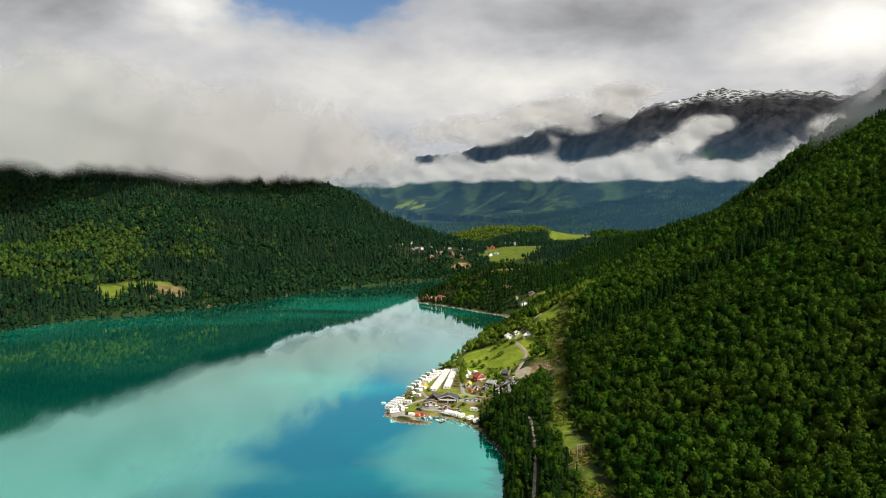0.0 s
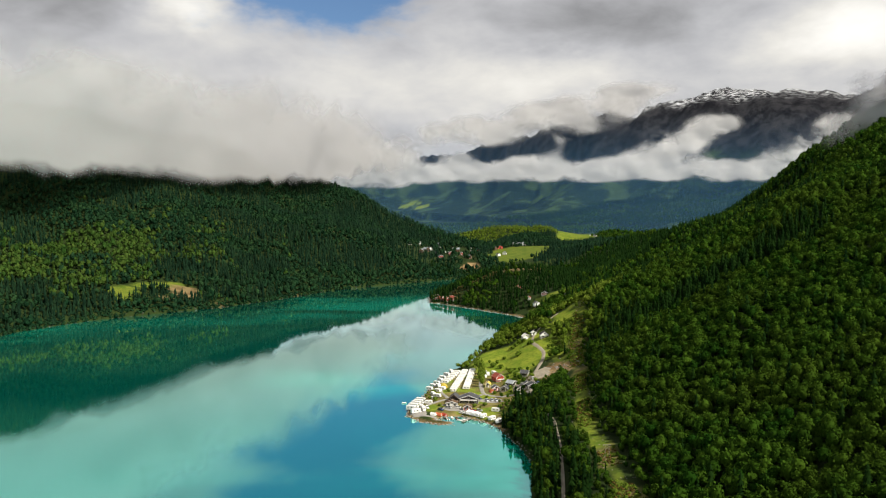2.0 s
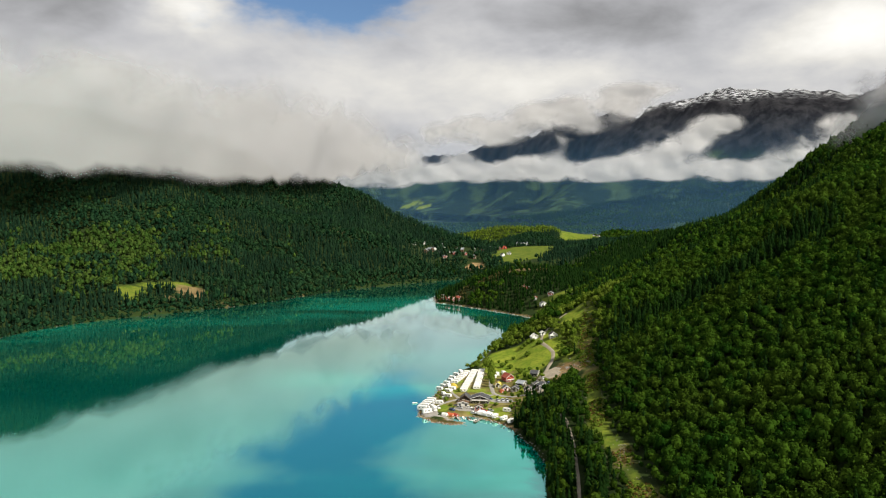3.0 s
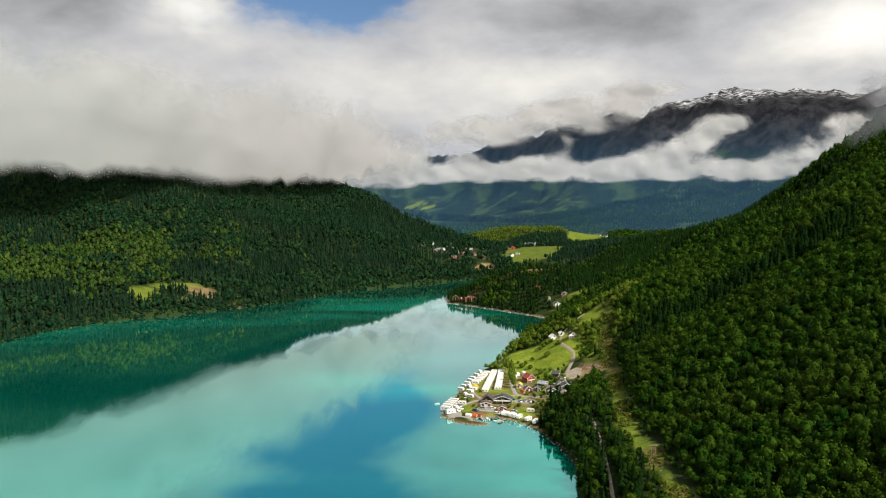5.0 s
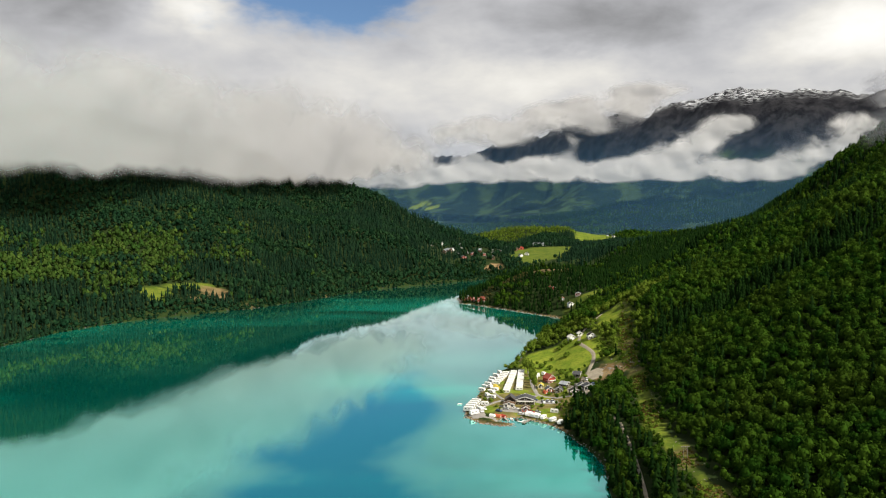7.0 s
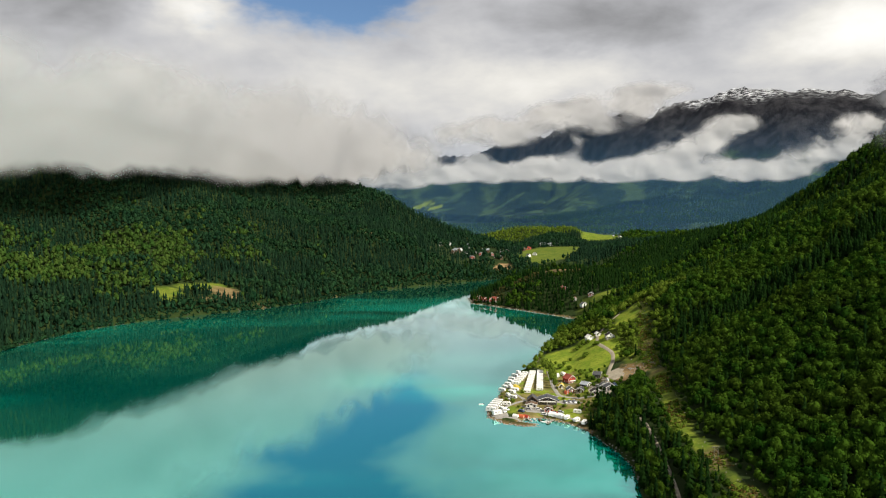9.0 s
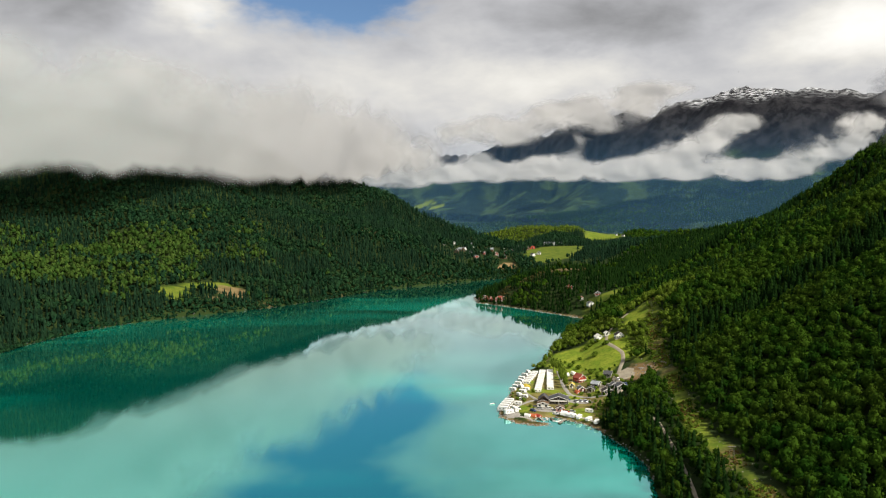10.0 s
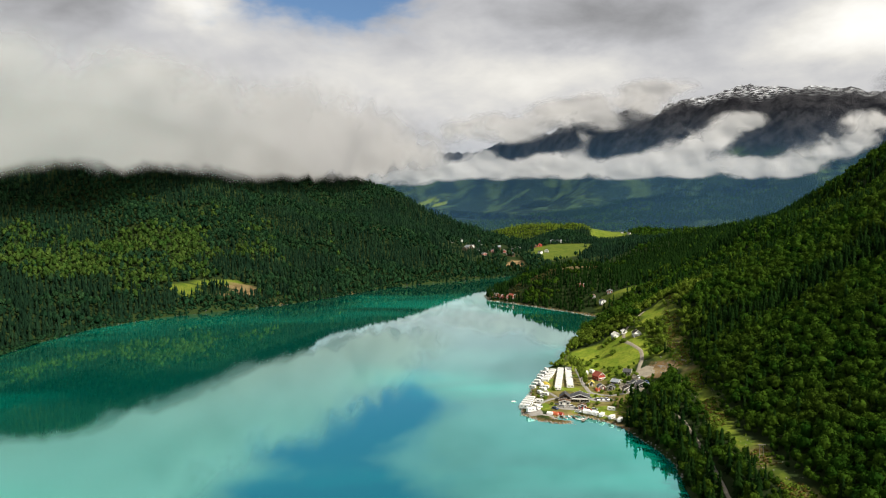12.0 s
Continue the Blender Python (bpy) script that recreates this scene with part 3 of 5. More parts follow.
# over the eastern slope
cloud_shelf([(318, 880), (360, 800), (420, 765), (500, 705), (640, 600)], 164, 300, 1.25, "thin mist creeping over the wooded ridge", 2, 18, 0.012, 45, (0.45, 0.02), 60, 30)
# band across the far mountain
FAR_Y = 3000


def seen_lobe(px, py, wx, wy, gain):
    """Far cloud given by its bearing and rise in steps of 1/1339 of its distance."""
    x, z = ((px - 784) / 1339 - 0.017) * FAR_Y, 139 + (353 - py) / 1339 * FAR_Y
    return ((x + 700) / 2900, z, wx / 1339 * FAR_Y / 2900, wy / 1339 * FAR_Y, gain)


cloud_bank([(-700, FAR_Y), (2200, FAR_Y)], 150, 700,
           [seen_lobe(*p) for p in ((590, 300, 130, 48, 1.5), (720, 308, 60, 20, 1.0), (830, 304, 70, 20, 1.1), (930, 306, 70, 22, 1.05), (1040, 312, 80, 18, 1.0),
                                    (1120, 300, 60, 20, 0.9), (1175, 280, 55, 30, 1.0), (1215, 254, 42, 26, 0.95), (1252, 228, 44, 18, 0.95), (1240, 312, 80, 18, 0.85), (1330, 320, 70, 22, 0.75),
                                    (1390, 286, 60, 24, 0.55), (1480, 250, 70, 40, 0.85), (990, 255, 40, 26, 0.35))],
           "white cloud band drifting before the far mountain", 2, 60, 0.0085, 150, 50, 0.12, 1.0)
cloud_bank([(-700, FAR_Y + 500), (1150, FAR_Y + 450), (2400, FAR_Y - 250)], 300, 900,
           [(0.32, 470, 0.10, 65, 0.95), (0.40, 545, 0.09, 52, 0.9), (0.455, 615, 0.07, 40, 0.8), (0.20, 410, 0.1, 80, 0.6), (0.54, 690, 0.10, 50, 0.4), (0.74, 540, 0.05, 80, 0.25), (0.80, 520, 0.055, 150, 1.6), (0.9, 540, 0.08, 170, 1.7)],
           "pale cloud hiding the far summits", 2, 50, 0.006, 120, 50, 0.12, 0.75)


def haze_sheet(y, top):
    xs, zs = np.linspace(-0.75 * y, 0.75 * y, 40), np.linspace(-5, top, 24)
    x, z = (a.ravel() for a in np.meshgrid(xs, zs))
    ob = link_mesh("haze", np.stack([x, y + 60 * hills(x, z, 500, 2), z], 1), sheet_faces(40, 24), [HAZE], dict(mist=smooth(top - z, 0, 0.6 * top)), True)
    return tagged(ob, "blue tinted sheet standing in for air haze before the far mountain", "haze", kind="stuff")


# one upright tinted sheet added to imitate the haze of the air
haze_sheet(2330, 420)


# ---- trees ----
def ico(level):
    bm = bmesh.new()
    bmesh.ops.create_icosphere(bm, subdivisions=level, radius=1)
    v = np.array([q.co[:] for q in bm.verts])
    f = np.array([[q.index for q in p.verts] for p in bm.faces])
    bm.free()
    return v, f


ICO1, ICO2 = ico(1), ico(2)


def broadleaf_crown(r, core, clumps, size, tall=1.0):
    """A crown one unit wide and about one high: an uneven core and leaf clumps that stand off it. Base at z 0.25."""
    v, f = core
    lump = [(r.normal(size=3) + np.array([0, 0, 0.35]), r.uniform(0.22, 0.46), r.uniform(0.06, 0.14)) for _ in range(13 if len(v) > 50 else 8)]
    lump = [(a / np.linalg.norm(a), g, w) for a, g, w in lump]

    def radius(n):
        q = np.zeros(len(n))
        for a, g, w in lump:
            q = np.maximum(q, g * np.exp(-((1 - n @ a) / w)))
        return 0.62 + q

    shape = np.array([0.5, 0.5, 0.46 * tall])
    cv = v * (radius(v) * r.uniform(0.84, 1.10, len(v)))[:, None] * shape * (0.9 if clumps else 1.0)
    verts, faces = [cv], [f]
    count = len(cv)
    if clumps:
        n = r.normal(size=(clumps, 3))
        n[:, 2] = np.abs(n[:, 2]) * 1.1 - 0.35
        n /= np.linalg.norm(n, axis=1)[:, None]
        c = n * (radius(n) * r.uniform(0.92, 1.10, clumps))[:, None] * shape
        a = n + 0.5 * r.normal(size=n.shape)
        a /= np.linalg.norm(a, axis=1)[:, None]
        u = np.cross(a, r.normal(size=n.shape))
        u /= np.linalg.norm(u, axis=1)[:, None]
        w = np.cross(a, u)
        sz = size * r.uniform(0.6, 1.25, clumps)[:, None]
        quad = np.stack([c - u * sz, c + w * sz * 0.8, c + u * sz, c - w * sz * 0.9 + a * sz * 0.3], 1).reshape(-1, 3)
        k = count + 4 * np.arange(clumps)
        faces.append(np.concatenate([np.stack([k, k + 1, k + 2], 1), np.stack([k, k + 2, k + 3], 1)]))
        verts.append(quad)
    out = np.concatenate(verts)
    out[:, 2] += 0.25 + 0.46 * tall * 0.8
    return out, np.concatenate(faces)


def spruce_crown(r, tiers, sides, ragged=0.25):
    """A spruce one unit high: drooping whorls, narrower upward, round a slim core."""
    verts, faces = [], []
    a = np.linspace(0, 2 * np.pi, 6)[:-1]
    verts += [(0.09 * math.cos(q), 0.09 * math.sin(q), 0.08) for q in a] + [(0, 0, 1.0)]
    faces += [(k, (k + 1) % 5, 5) for k in range(5)]
    for t in range(tiers):
        h = 0.10 + 0.84 * (t / tiers) ** 0.9
        w = 0.21 * (1 - h) ** 0.8 + 0.015
        drop = 0.5 * w + 0.03
        spin = r.uniform(0, 6.28)
        b = len(verts)
        verts.append((0, 0, min(1.0, h + 0.9 / tiers * 0.95)))
        for k in range(2 * sides):
            q = spin + np.pi * k / sides
            far = w * (r.uniform(0.8, 1.2) if k % 2 == 0 else r.uniform(0.45, 0.62))
            verts.append((far * math.cos(q), far * math.sin(q), h - drop * (0.6 if k % 2 == 0 else 0.15) + r.uniform(-ragged, ragged) * 0.05))
        faces += [(b, b + 1 + k, b + 1 + (k + 1) % (2 * sides)) for k in range(2 * sides)]
    return np.array(verts), np.array(faces)


def trunk_of(r, tall, wide):
    """A tapered trunk with a few limbs, one unit of height scaled to tall."""
    verts, faces = [], []

    def limb(a, b, ra, rb, n=6):
        a, b = Vector(a), Vector(b)
        q = (b - a).to_track_quat("Z", "Y")
        k = len(verts)
        for c, rad in ((a, ra), (b, rb)):
            verts.extend([(c + q @ Vector((rad * math.cos(6.283 * i / n), rad * math.sin(6.283 * i / n), 0)))[:] for i in range(n)])
        for i in range(n):
            j = (i + 1) % n
            faces.extend([(k + i, k + j, k + n + j), (k + i, k + n + j, k + n + i)])
    limb((0, 0, -0.6), (0.02 * tall, 0, 0.35 * tall), wide, wide * 0.7)
    limb((0.02 * tall, 0, 0.35 * tall), (0, 0.02 * tall, 0.8 * tall), wide * 0.7, wide * 0.2)
    for i in range(4):
        s, h = i * 1.7 + r.uniform(0, 1), r.uniform(0.28, 0.5)
        limb((0, 0, h * tall), (0.25 * tall * math.cos(s), 0.25 * tall * math.sin(s), (h + 0.25) * tall), wide * 0.35, wide * 0.1, 5)
    return np.array(verts), np.array(faces)


shape_rng = np.random.default_rng(21)
LEAFY_NEAR = [broadleaf_crown(shape_rng, ICO2, 80, 0.082, t) for t in (1.0, 1.15, 0.9, 1.3, 1.0, 0.85)]
LEAFY_MID = [broadleaf_crown(shape_rng, ICO1, 72, 0.092, t) for t in (1.0, 1.2, 0.9, 1.1, 1.3, 0.85)]
LEAFY_LOW = [broadleaf_crown(shape_rng, ICO1, 36, 0.10, t) for t in (1.0, 1.2, 0.9, 1.1, 1.3, 0.85)]
LEAFY_FAR = [broadleaf_crown(shape_rng, ICO1, 9, 0.19, t) for t in (1.0, 1.2, 0.9, 1.1)]
SPRUCE_MID = [spruce_crown(shape_rng, 5, 5) for _ in range(4)]
SPRUCE_FAR = [spruce_crown(shape_rng, 2, 4) for _ in range(4)]


LAKE_ROAD = [(24, 230), (27, 280), (30, 320), (35, 360), (38, 388), (40, 430), (34, 470), (30, 500)]


def open_ground(x, y):
    """Where no wood grows."""
    grass, bare = cover_of(x, y, 0)
    cut = reach(x, y, CLEARING)[0] < 4.8 + 6 * hills(x, y, 25, 3)
    camp = within(x, y, -12, 525, 46, 74) + within(x, y, 44, 526, 20, 30) + within(x, y, 38, 572, 20, 44) + within(x, y, 50, 546, 18, 16) + within(x, y, -25, 470, 34, 22) + within(x, y, 5, 455, 14, 14)
    road = reach(x, y, LAKE_ROAD)[0] < 1.7
    thin = (2 * within(x, y, -35, 1450, 78, 95) * (hills(x, y, 11, 2) > -0.28) + within(x, y, 88, 845, 26, 55) + within(x, y, 78, 905, 22, 30) + within(x, y, 74, 862, 18, 34) + within(x, y, 90, 1400, 40, 60) + 2 * within(x, y, 5, 1352, 20, 48)) * (hills(x, y, 14, 2) > -0.16)
    return np.maximum(np.maximum(np.maximum(np.maximum(grass * 1.6, np.maximum(bare * 1.8, cut)), camp), road), thin)


def scatter(x0, x1, y0, y1, gap, seed, keep):
    r = np.random.default_rng(seed)
    gx, gy = np.meshgrid(np.arange(x0, x1, gap), np.arange(y0, y1, gap * 0.87))
    gx = gx + (np.arange(gx.shape[0]) % 2)[:, None] * gap / 2
    x = (gx + r.uniform(-0.36, 0.36, gx.shape) * gap).ravel()
    y = (gy + r.uniform(-0.36, 0.36, gy.shape) * gap).ravel()
    bearing = (x < 0.60 * y + 45) & (x > -0.64 * y - 130)
    x, y = x[bearing], y[bearing]
    ok = (shore(x, y) > 0.6) & (open_ground(x, y) < 0.5) & keep(x, y)
    x, y = x[ok], y[ok]
    return x, y, ground_z(x, y), r


def grove(name, x, y, z, size, tall, shapes, mat, label, r):
    """Many trees in one mesh: for woods that nobody could count."""
    order = r.integers(0, len(shapes), len(x))
    verts, faces, tint, base = [], [], [], 0
    for k, (v, f) in enumerate(shapes):
        i = np.flatnonzero(order == k)
        if not len(i):
            continue
        a = r.uniform(0, 6.283, len(i))
        c, s = np.cos(a)[:, None], np.sin(a)[:, None]
        p = np.stack([(v[None, :, 0] * c - v[None, :, 1] * s) * size[i, None] + x[i, None],
                      (v[None, :, 0] * s + v[None, :, 1] * c) * size[i, None] + y[i, None],
                      v[None, :, 2] * tall[i, None] + z[i, None] - 0.3], 2)
        verts.append(p.reshape(-1, 3))
        faces.append((f[None] + (base + np.arange(len(i)) * len(v))[:, None, None]).reshape(-1, 3))
        tint.append(np.repeat(r.random(len(i)), len(v)))
        base += len(i) * len(v)
    ob = link_mesh(name, np.concatenate(verts), np.concatenate(faces), [mat], dict(tint=np.concatenate(tint)))
    return tagged(ob, label, "trees", kind="stuff")


def conifer_share(x, y):
    """Where spruce stands among the broadleaved trees."""
    s = 0.04 + 0.8 * smooth(hills(x, y, 110, 3), 0.16, 0.34)
    s = np.maximum(s, 0.5 * within(x, y, 30, 405, 32, 85))
    s = np.maximum(s, (0.96 - 0.7 * smooth(hills(x, y, 60, 2), 0.2, 0.4)) * smooth(y, 800, 880) * smooth(0.47 * y - x, 0, 120) * (y < 1500))
    s = np.maximum(s, 0.6 * within(x, y, 230, 780, 120, 170) * smooth(hills(x, y, 50, 2), -0.15, 0.1))
    return s * (1 - headland(x, y))


def headland(x, y):
    """The sunny spur above the campsite, with young birch and bushes."""
    return np.clip(within(x, y, 40, 620, 52, 85, 15) + within(x, y, 90, 690, 30, 50, 0), 0, 1)


def trimmed(x, y):
    """Trees are kept low along the power line."""
    return 0.5 + 0.5 * smooth(reach(x, y, CLEARING)[0], 4, 16)


def plant(name, spot, near, mid, label_leafy, label_spruce, leaf_size, spruce_tall, share):
    x, y, z, r = spot
    con = r.random(len(x)) < share(x, y)
    a, b = np.flatnonzero(~con), np.flatnonzero(con)
    if len(a):
        w = leaf_size * r.uniform(0.7, 1.3, len(a)) * trimmed(x[a], y[a])
        grove(name, x[a], y[a], z[a], w, w * r.uniform(0.95, 1.3, len(a)), near, BROADLEAF, label_leafy, r)
    if len(b):
        h = spruce_tall * r.uniform(0.65, 1.25, len(b)) * trimmed(x[b], y[b])
        grove(name + "_spruce", x[b], y[b], z[b], h * r.uniform(0.85, 1.15, len(b)), h, mid, SPRUCE, label_spruce, r)


def rough_knoll(x, y):
    """Thin scrub over rock on the far point."""
    return (within(x, y, 45, 1025, 62, 24, 8) + within(x, y, -18, 1000, 26, 22) > 0.5) & (hills(x, y, 16, 3) > -0.08)


LEAFY, DARK = "dense green broadleaved forest on the steep slope", "dark spruces standing among the broadleaved forest"
def near_stretch(x, y):
    """The wood nearest to the lake's mouth, built tree by tree."""
    return (y > 222) & (y < 266) & (x > 20) & (x < 0.55 * y + 8)


plant("forest", scatter(15, 520, 210, 420, 4.5, 1, lambda x, y: (x < 420) & ~near_stretch(x, y)), LEAFY_NEAR, SPRUCE_MID, LEAFY, DARK, 6.3, 12, conifer_share)
plant("forest", scatter(0, 620, 420, 560, 4.7, 2, lambda x, y: (x > -10) & (headland(x, y) < 0.5)), LEAFY_MID, SPRUCE_MID, LEAFY, DARK, 6.5, 12.5, conifer_share)
plant("forest", scatter(0, 620, 560, 760, 5.2, 12, lambda x, y: (x > -10) & (headland(x, y) < 0.5)), LEAFY_LOW, SPRUCE_MID, LEAFY, DARK, 7.2, 13, conifer_share)
plant("forest", scatter(120, 1000, 1350, 2050, 9.5, 9, lambda x, y: x > np.interp(y, [1350, 1500], [160, 335])), LEAFY_FAR, SPRUCE_FAR, LEAFY, DARK, 9.0, 14, conifer_share)
plant("forest", scatter(-60, 860, 760, 1350, 6.2, 3, lambda x, y: ~rough_knoll(x, y)), LEAFY_FAR, SPRUCE_FAR, LEAFY, DARK, 6.8, 11.5, conifer_share)
for name, mat, count, seed, big, label in (("scrub", BIRCH, 1500, 40, 2.1, "low green scrub growing back on the clearing"), ("brush", RUST, 1300, 41, 1.8, "rusty brown brush and bracken on the clearing"),
                                            ("saplings", BROADLEAF, 150, 42, 3.2, "dark green saplings crowding the clearing's edge")):
    r = np.random.default_rng(seed)
    k = r.uniform(0, len(CLEARING) - 1, count)
    side = r.uniform(-5, 5, count) if name != "saplings" else r.choice([-1, 1], count) * r.uniform(3.5, 7, count)
    x = np.interp(k, range(len(CLEARING)), [p[0] for p in CLEARING]) + side
    y = np.interp(k, range(len(CLEARING)), [p[1] for p in CLEARING])
    ok = hills(x, y, 20, 3) > (-0.05 if name == "brush" else -0.12)
    x, y = x[ok], y[ok]
    w = big * r.uniform(0.4, 1.2, len(x))
    grove(name, x, y, ground_z(x, y) - 0.25 * w, w, w * 0.8, LEAFY_FAR, mat, label, r)
x, y, z, r = scatter(-25, 150, 520, 790, 3.9, 8, lambda x, y: headland(x, y) >= 0.5)
w = 4.6 * r.uniform(0.5, 1.35, len(x))
grove("birch_wood", x, y, z, w, w * r.uniform(1.0, 1.45, len(x)), LEAFY_MID, BIRCH, "pale young birches and bushes on the sunny spur", r)

x, y, z, r = scatter(-60, 120, 960, 1080, 4.6, 29, rough_knoll)
w = 3.8 * r.uniform(0.4, 1.4, len(x))
grove("olive_scrub", x, y, z - 0.2 * w, w, w * r.uniform(0.8, 1.3, len(x)), LEAFY_LOW, OLIVE, "olive and rusty scrub on the rocky point", r)


def west_side(x, y):
    return x < np.interp(y, [500, 900, 1100, 1250, 1330, 1500], [-250, -200, -110, -20, 60, 330])


def far_ridge(x, y):
    """The low sunlit rise between the two far fields."""
    return within(x, y, 90, 1985, 215, 75, 8) > 0.5


# bright birch leaves carry this rise's sunlight in their colour
x, y, z, r = scatter(-200, 330, 1850, 2080, 6.5, 19, far_ridge)
w = 6.5 * r.uniform(0.6, 1.3, len(x))
grove("ridge_broadleaf", x, y, z, w, w * r.uniform(1.0, 1.4, len(x)), LEAFY_FAR, BIRCH, "yellow-green wood on the low valley rise, sunlight put into its leaf colour", r)
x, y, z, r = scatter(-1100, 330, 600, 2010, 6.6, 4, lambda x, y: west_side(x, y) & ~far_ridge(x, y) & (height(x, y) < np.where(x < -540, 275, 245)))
# where the lighter leaves imitate sun falling on the hillside
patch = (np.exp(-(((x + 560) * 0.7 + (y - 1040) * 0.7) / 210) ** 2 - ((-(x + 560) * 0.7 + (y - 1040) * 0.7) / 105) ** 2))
# extra spruce higher up and eastward imitates cloud shade on the hill
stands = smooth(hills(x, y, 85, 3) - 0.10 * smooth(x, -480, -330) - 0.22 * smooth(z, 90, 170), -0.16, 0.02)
sun_leaf_share = np.clip(patch * (0.75 + 1.2 * hills(x, y, 60, 3)), 0, 0.92)
leafy_dark = (1 - sun_leaf_share) * np.clip(0.15 + 0.85 * stands, 0, 1)
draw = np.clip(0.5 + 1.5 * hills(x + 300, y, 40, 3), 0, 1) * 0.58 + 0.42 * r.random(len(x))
for name, pick, mat, label in (("hill_broadleaf", draw < sun_leaf_share, SUN_LEAF, "broadleaved wood on the western hillside, sunlight put into its light green"),
                               ("hill_forest", (draw >= sun_leaf_share) & (draw < sun_leaf_share + leafy_dark), HAZE_SHADE_LEAF, "mixed green forest covering the western hillside")):
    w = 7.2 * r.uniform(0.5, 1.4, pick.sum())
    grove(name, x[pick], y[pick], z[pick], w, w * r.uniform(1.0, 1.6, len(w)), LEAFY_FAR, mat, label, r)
pick = draw >= sun_leaf_share + leafy_dark
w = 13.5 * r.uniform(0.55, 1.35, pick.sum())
grove("hill_spruce", x[pick], y[pick], z[pick], w, w, SPRUCE_FAR, HAZE_SPRUCE, "dark spruces on the western hillside, partly standing in for cloud shade", r)


def far_side(x, y):
    return (y > np.interp(x, [p[0] for p in FAR_FOOT], [p[1] for p in FAR_FOOT]) + 10) & (height(x, y) < 230)


plant("far_forest", scatter(-150, 1300, 2250, 3350, 13, 17, far_side), LEAFY_FAR, SPRUCE_FAR, "pale woods at the foot of the far mountain", "dark spruce forest clothing the far mountain's foot", 10, 15,
      lambda x, y: np.clip(0.98 - 0.3 * smooth(hills(x, y, 200, 3), 0.15, 0.3), 0, 1))


def valley_floor(x, y):
    return (y > 2090) & (y < np.interp(x, [p[0] for p in FAR_FOOT], [p[1] for p in FAR_FOOT]) + 30)


plant("valley_wood", scatter(-400, 620, 2090, 3500, 17, 23, valley_floor), LEAFY_FAR, SPRUCE_FAR, "hedgerows and pale broadleaved woods on the valley floor", "dark spruce wood on the valley floor", 11, 13,
      lambda x, y: np.clip(0.75 - 0.7 * smooth(hills(x, y, 150, 3), 0.0, 0.2), 0, 1))

line = LAKE[2:16]
run = np.concatenate([[0], np.cumsum(np.hypot(*np.diff(line, axis=0).T))])
k = np.arange(0, run[-1], 0.8)
r = np.random.default_rng(61)
x = np.interp(k, run, line[:, 0]) + r.uniform(-8, 3.0, len(k))
y = np.interp(k, run, line[:, 1]) + r.uniform(-4.0, 7, len(k))
w = r.uniform(2.5, 6.0, len(k))
# takes the western hill's darkened, hazed leaf colour
grove("shore_scrub", x, y, np.maximum(ground_z(x, y), 0) - 0.22 * w, w, w, LEAFY_FAR, HAZE_SHADE_LEAF, "alder scrub overhanging the western shore", r)


# ---- things: helpers ----
def part(name, bm, mat, parent, label=""):
    me = bpy.data.meshes.new(name)
    bm.to_mesh(me)
    bm.free()
    me.materials.append(mat)
    ob = new(name, me)
    ob.parent = parent
    return tagged(ob, label)


def thing(name, label, category, group=""):
    ob = new(name)
    ob.empty_display_size = 0.3
    return tagged(ob, label, category, group)


def box(bm, x0, x1, y0, y1, z0, z1, bevel=0.0):
    made = bmesh.ops.create_cube(bm, size=1, matrix=Matrix.LocRotScale(((x0 + x1) / 2, (y0 + y1) / 2, (z0 + z1) / 2), None, (x1 - x0, y1 - y0, z1 - z0)))
    if bevel:
        edges = {e for v in made["verts"] for e in v.link_edges}
        bmesh.ops.bevel(bm, geom=list(edges), offset=bevel, segments=2, affect="EDGES", profile=0.6)
    return bm


def block(x0, x1, y0, y1, z0, z1, bevel=0.0):
    return box(bmesh.new(), x0, x1, y0, y1, z0, z1, bevel)


def prism(ring, y0, y1):
    """A solid from a ring in x and z, drawn out along y."""
    bm = bmesh.new()
    a, b = [bm.verts.new((x, y0, z)) for x, z in ring], [bm.verts.new((x, y1, z)) for x, z in ring]
    bm.faces.new(a)
    bm.faces.new(b[::-1])
    n = len(ring)
    for i in range(n):
        bm.faces.new((a[i], b[i], b[(i + 1) % n], a[(i + 1) % n]))
    bmesh.ops.recalc_face_normals(bm, faces=bm.faces)
    return bm


def drum(r, depth, n=12, axis="X", at=(0, 0, 0), r2=None):
    bm = bmesh.new()
    turn = Matrix.Rotation(radians(90), 4, "Y") if axis == "X" else (Matrix.Rotation(radians(90), 4, "X") if axis == "Y" else Matrix())
    bmesh.ops.create_cone(bm, cap_ends=True, segments=n, radius1=r, radius2=r if r2 is None else r2, depth=depth, matrix=Matrix.Translation(at) @ turn)
    return bm


def stand(ob, x, y, turn=0, sink=0.0, scale=1.0):
    ob.matrix_basis = Matrix.Translation((x, y, float(ground_z(x, y)) - sink)) @ Matrix.Rotation(radians(turn), 4, "Z") @ Matrix.Scale(scale, 4)
    return ob


def standing(x, y, turn=0, sink=0.0):
    return Matrix.Translation((x, y, float(ground_z(x, y)) - sink)) @ Matrix.Rotation(radians(turn), 4, "Z")


WHITE = plain("white_paint", (0.87, 0.86, 0.83), 0.5, 3.0, 0.04)
CREAM = plain("cream_canvas", (0.80, 0.77, 0.69), 0.8, 2.0, 0.08)
GREY_SHELL = plain("grey_panel", (0.45, 0.46, 0.47), 0.5, 3.0, 0.10)
RED = plain("red_timber", (0.42, 0.055, 0.03), 0.75, 4.0, 0.2)
ORANGE = plain("orange_canvas", (0.60, 0.14, 0.05), 0.8, 3.0, 0.12)
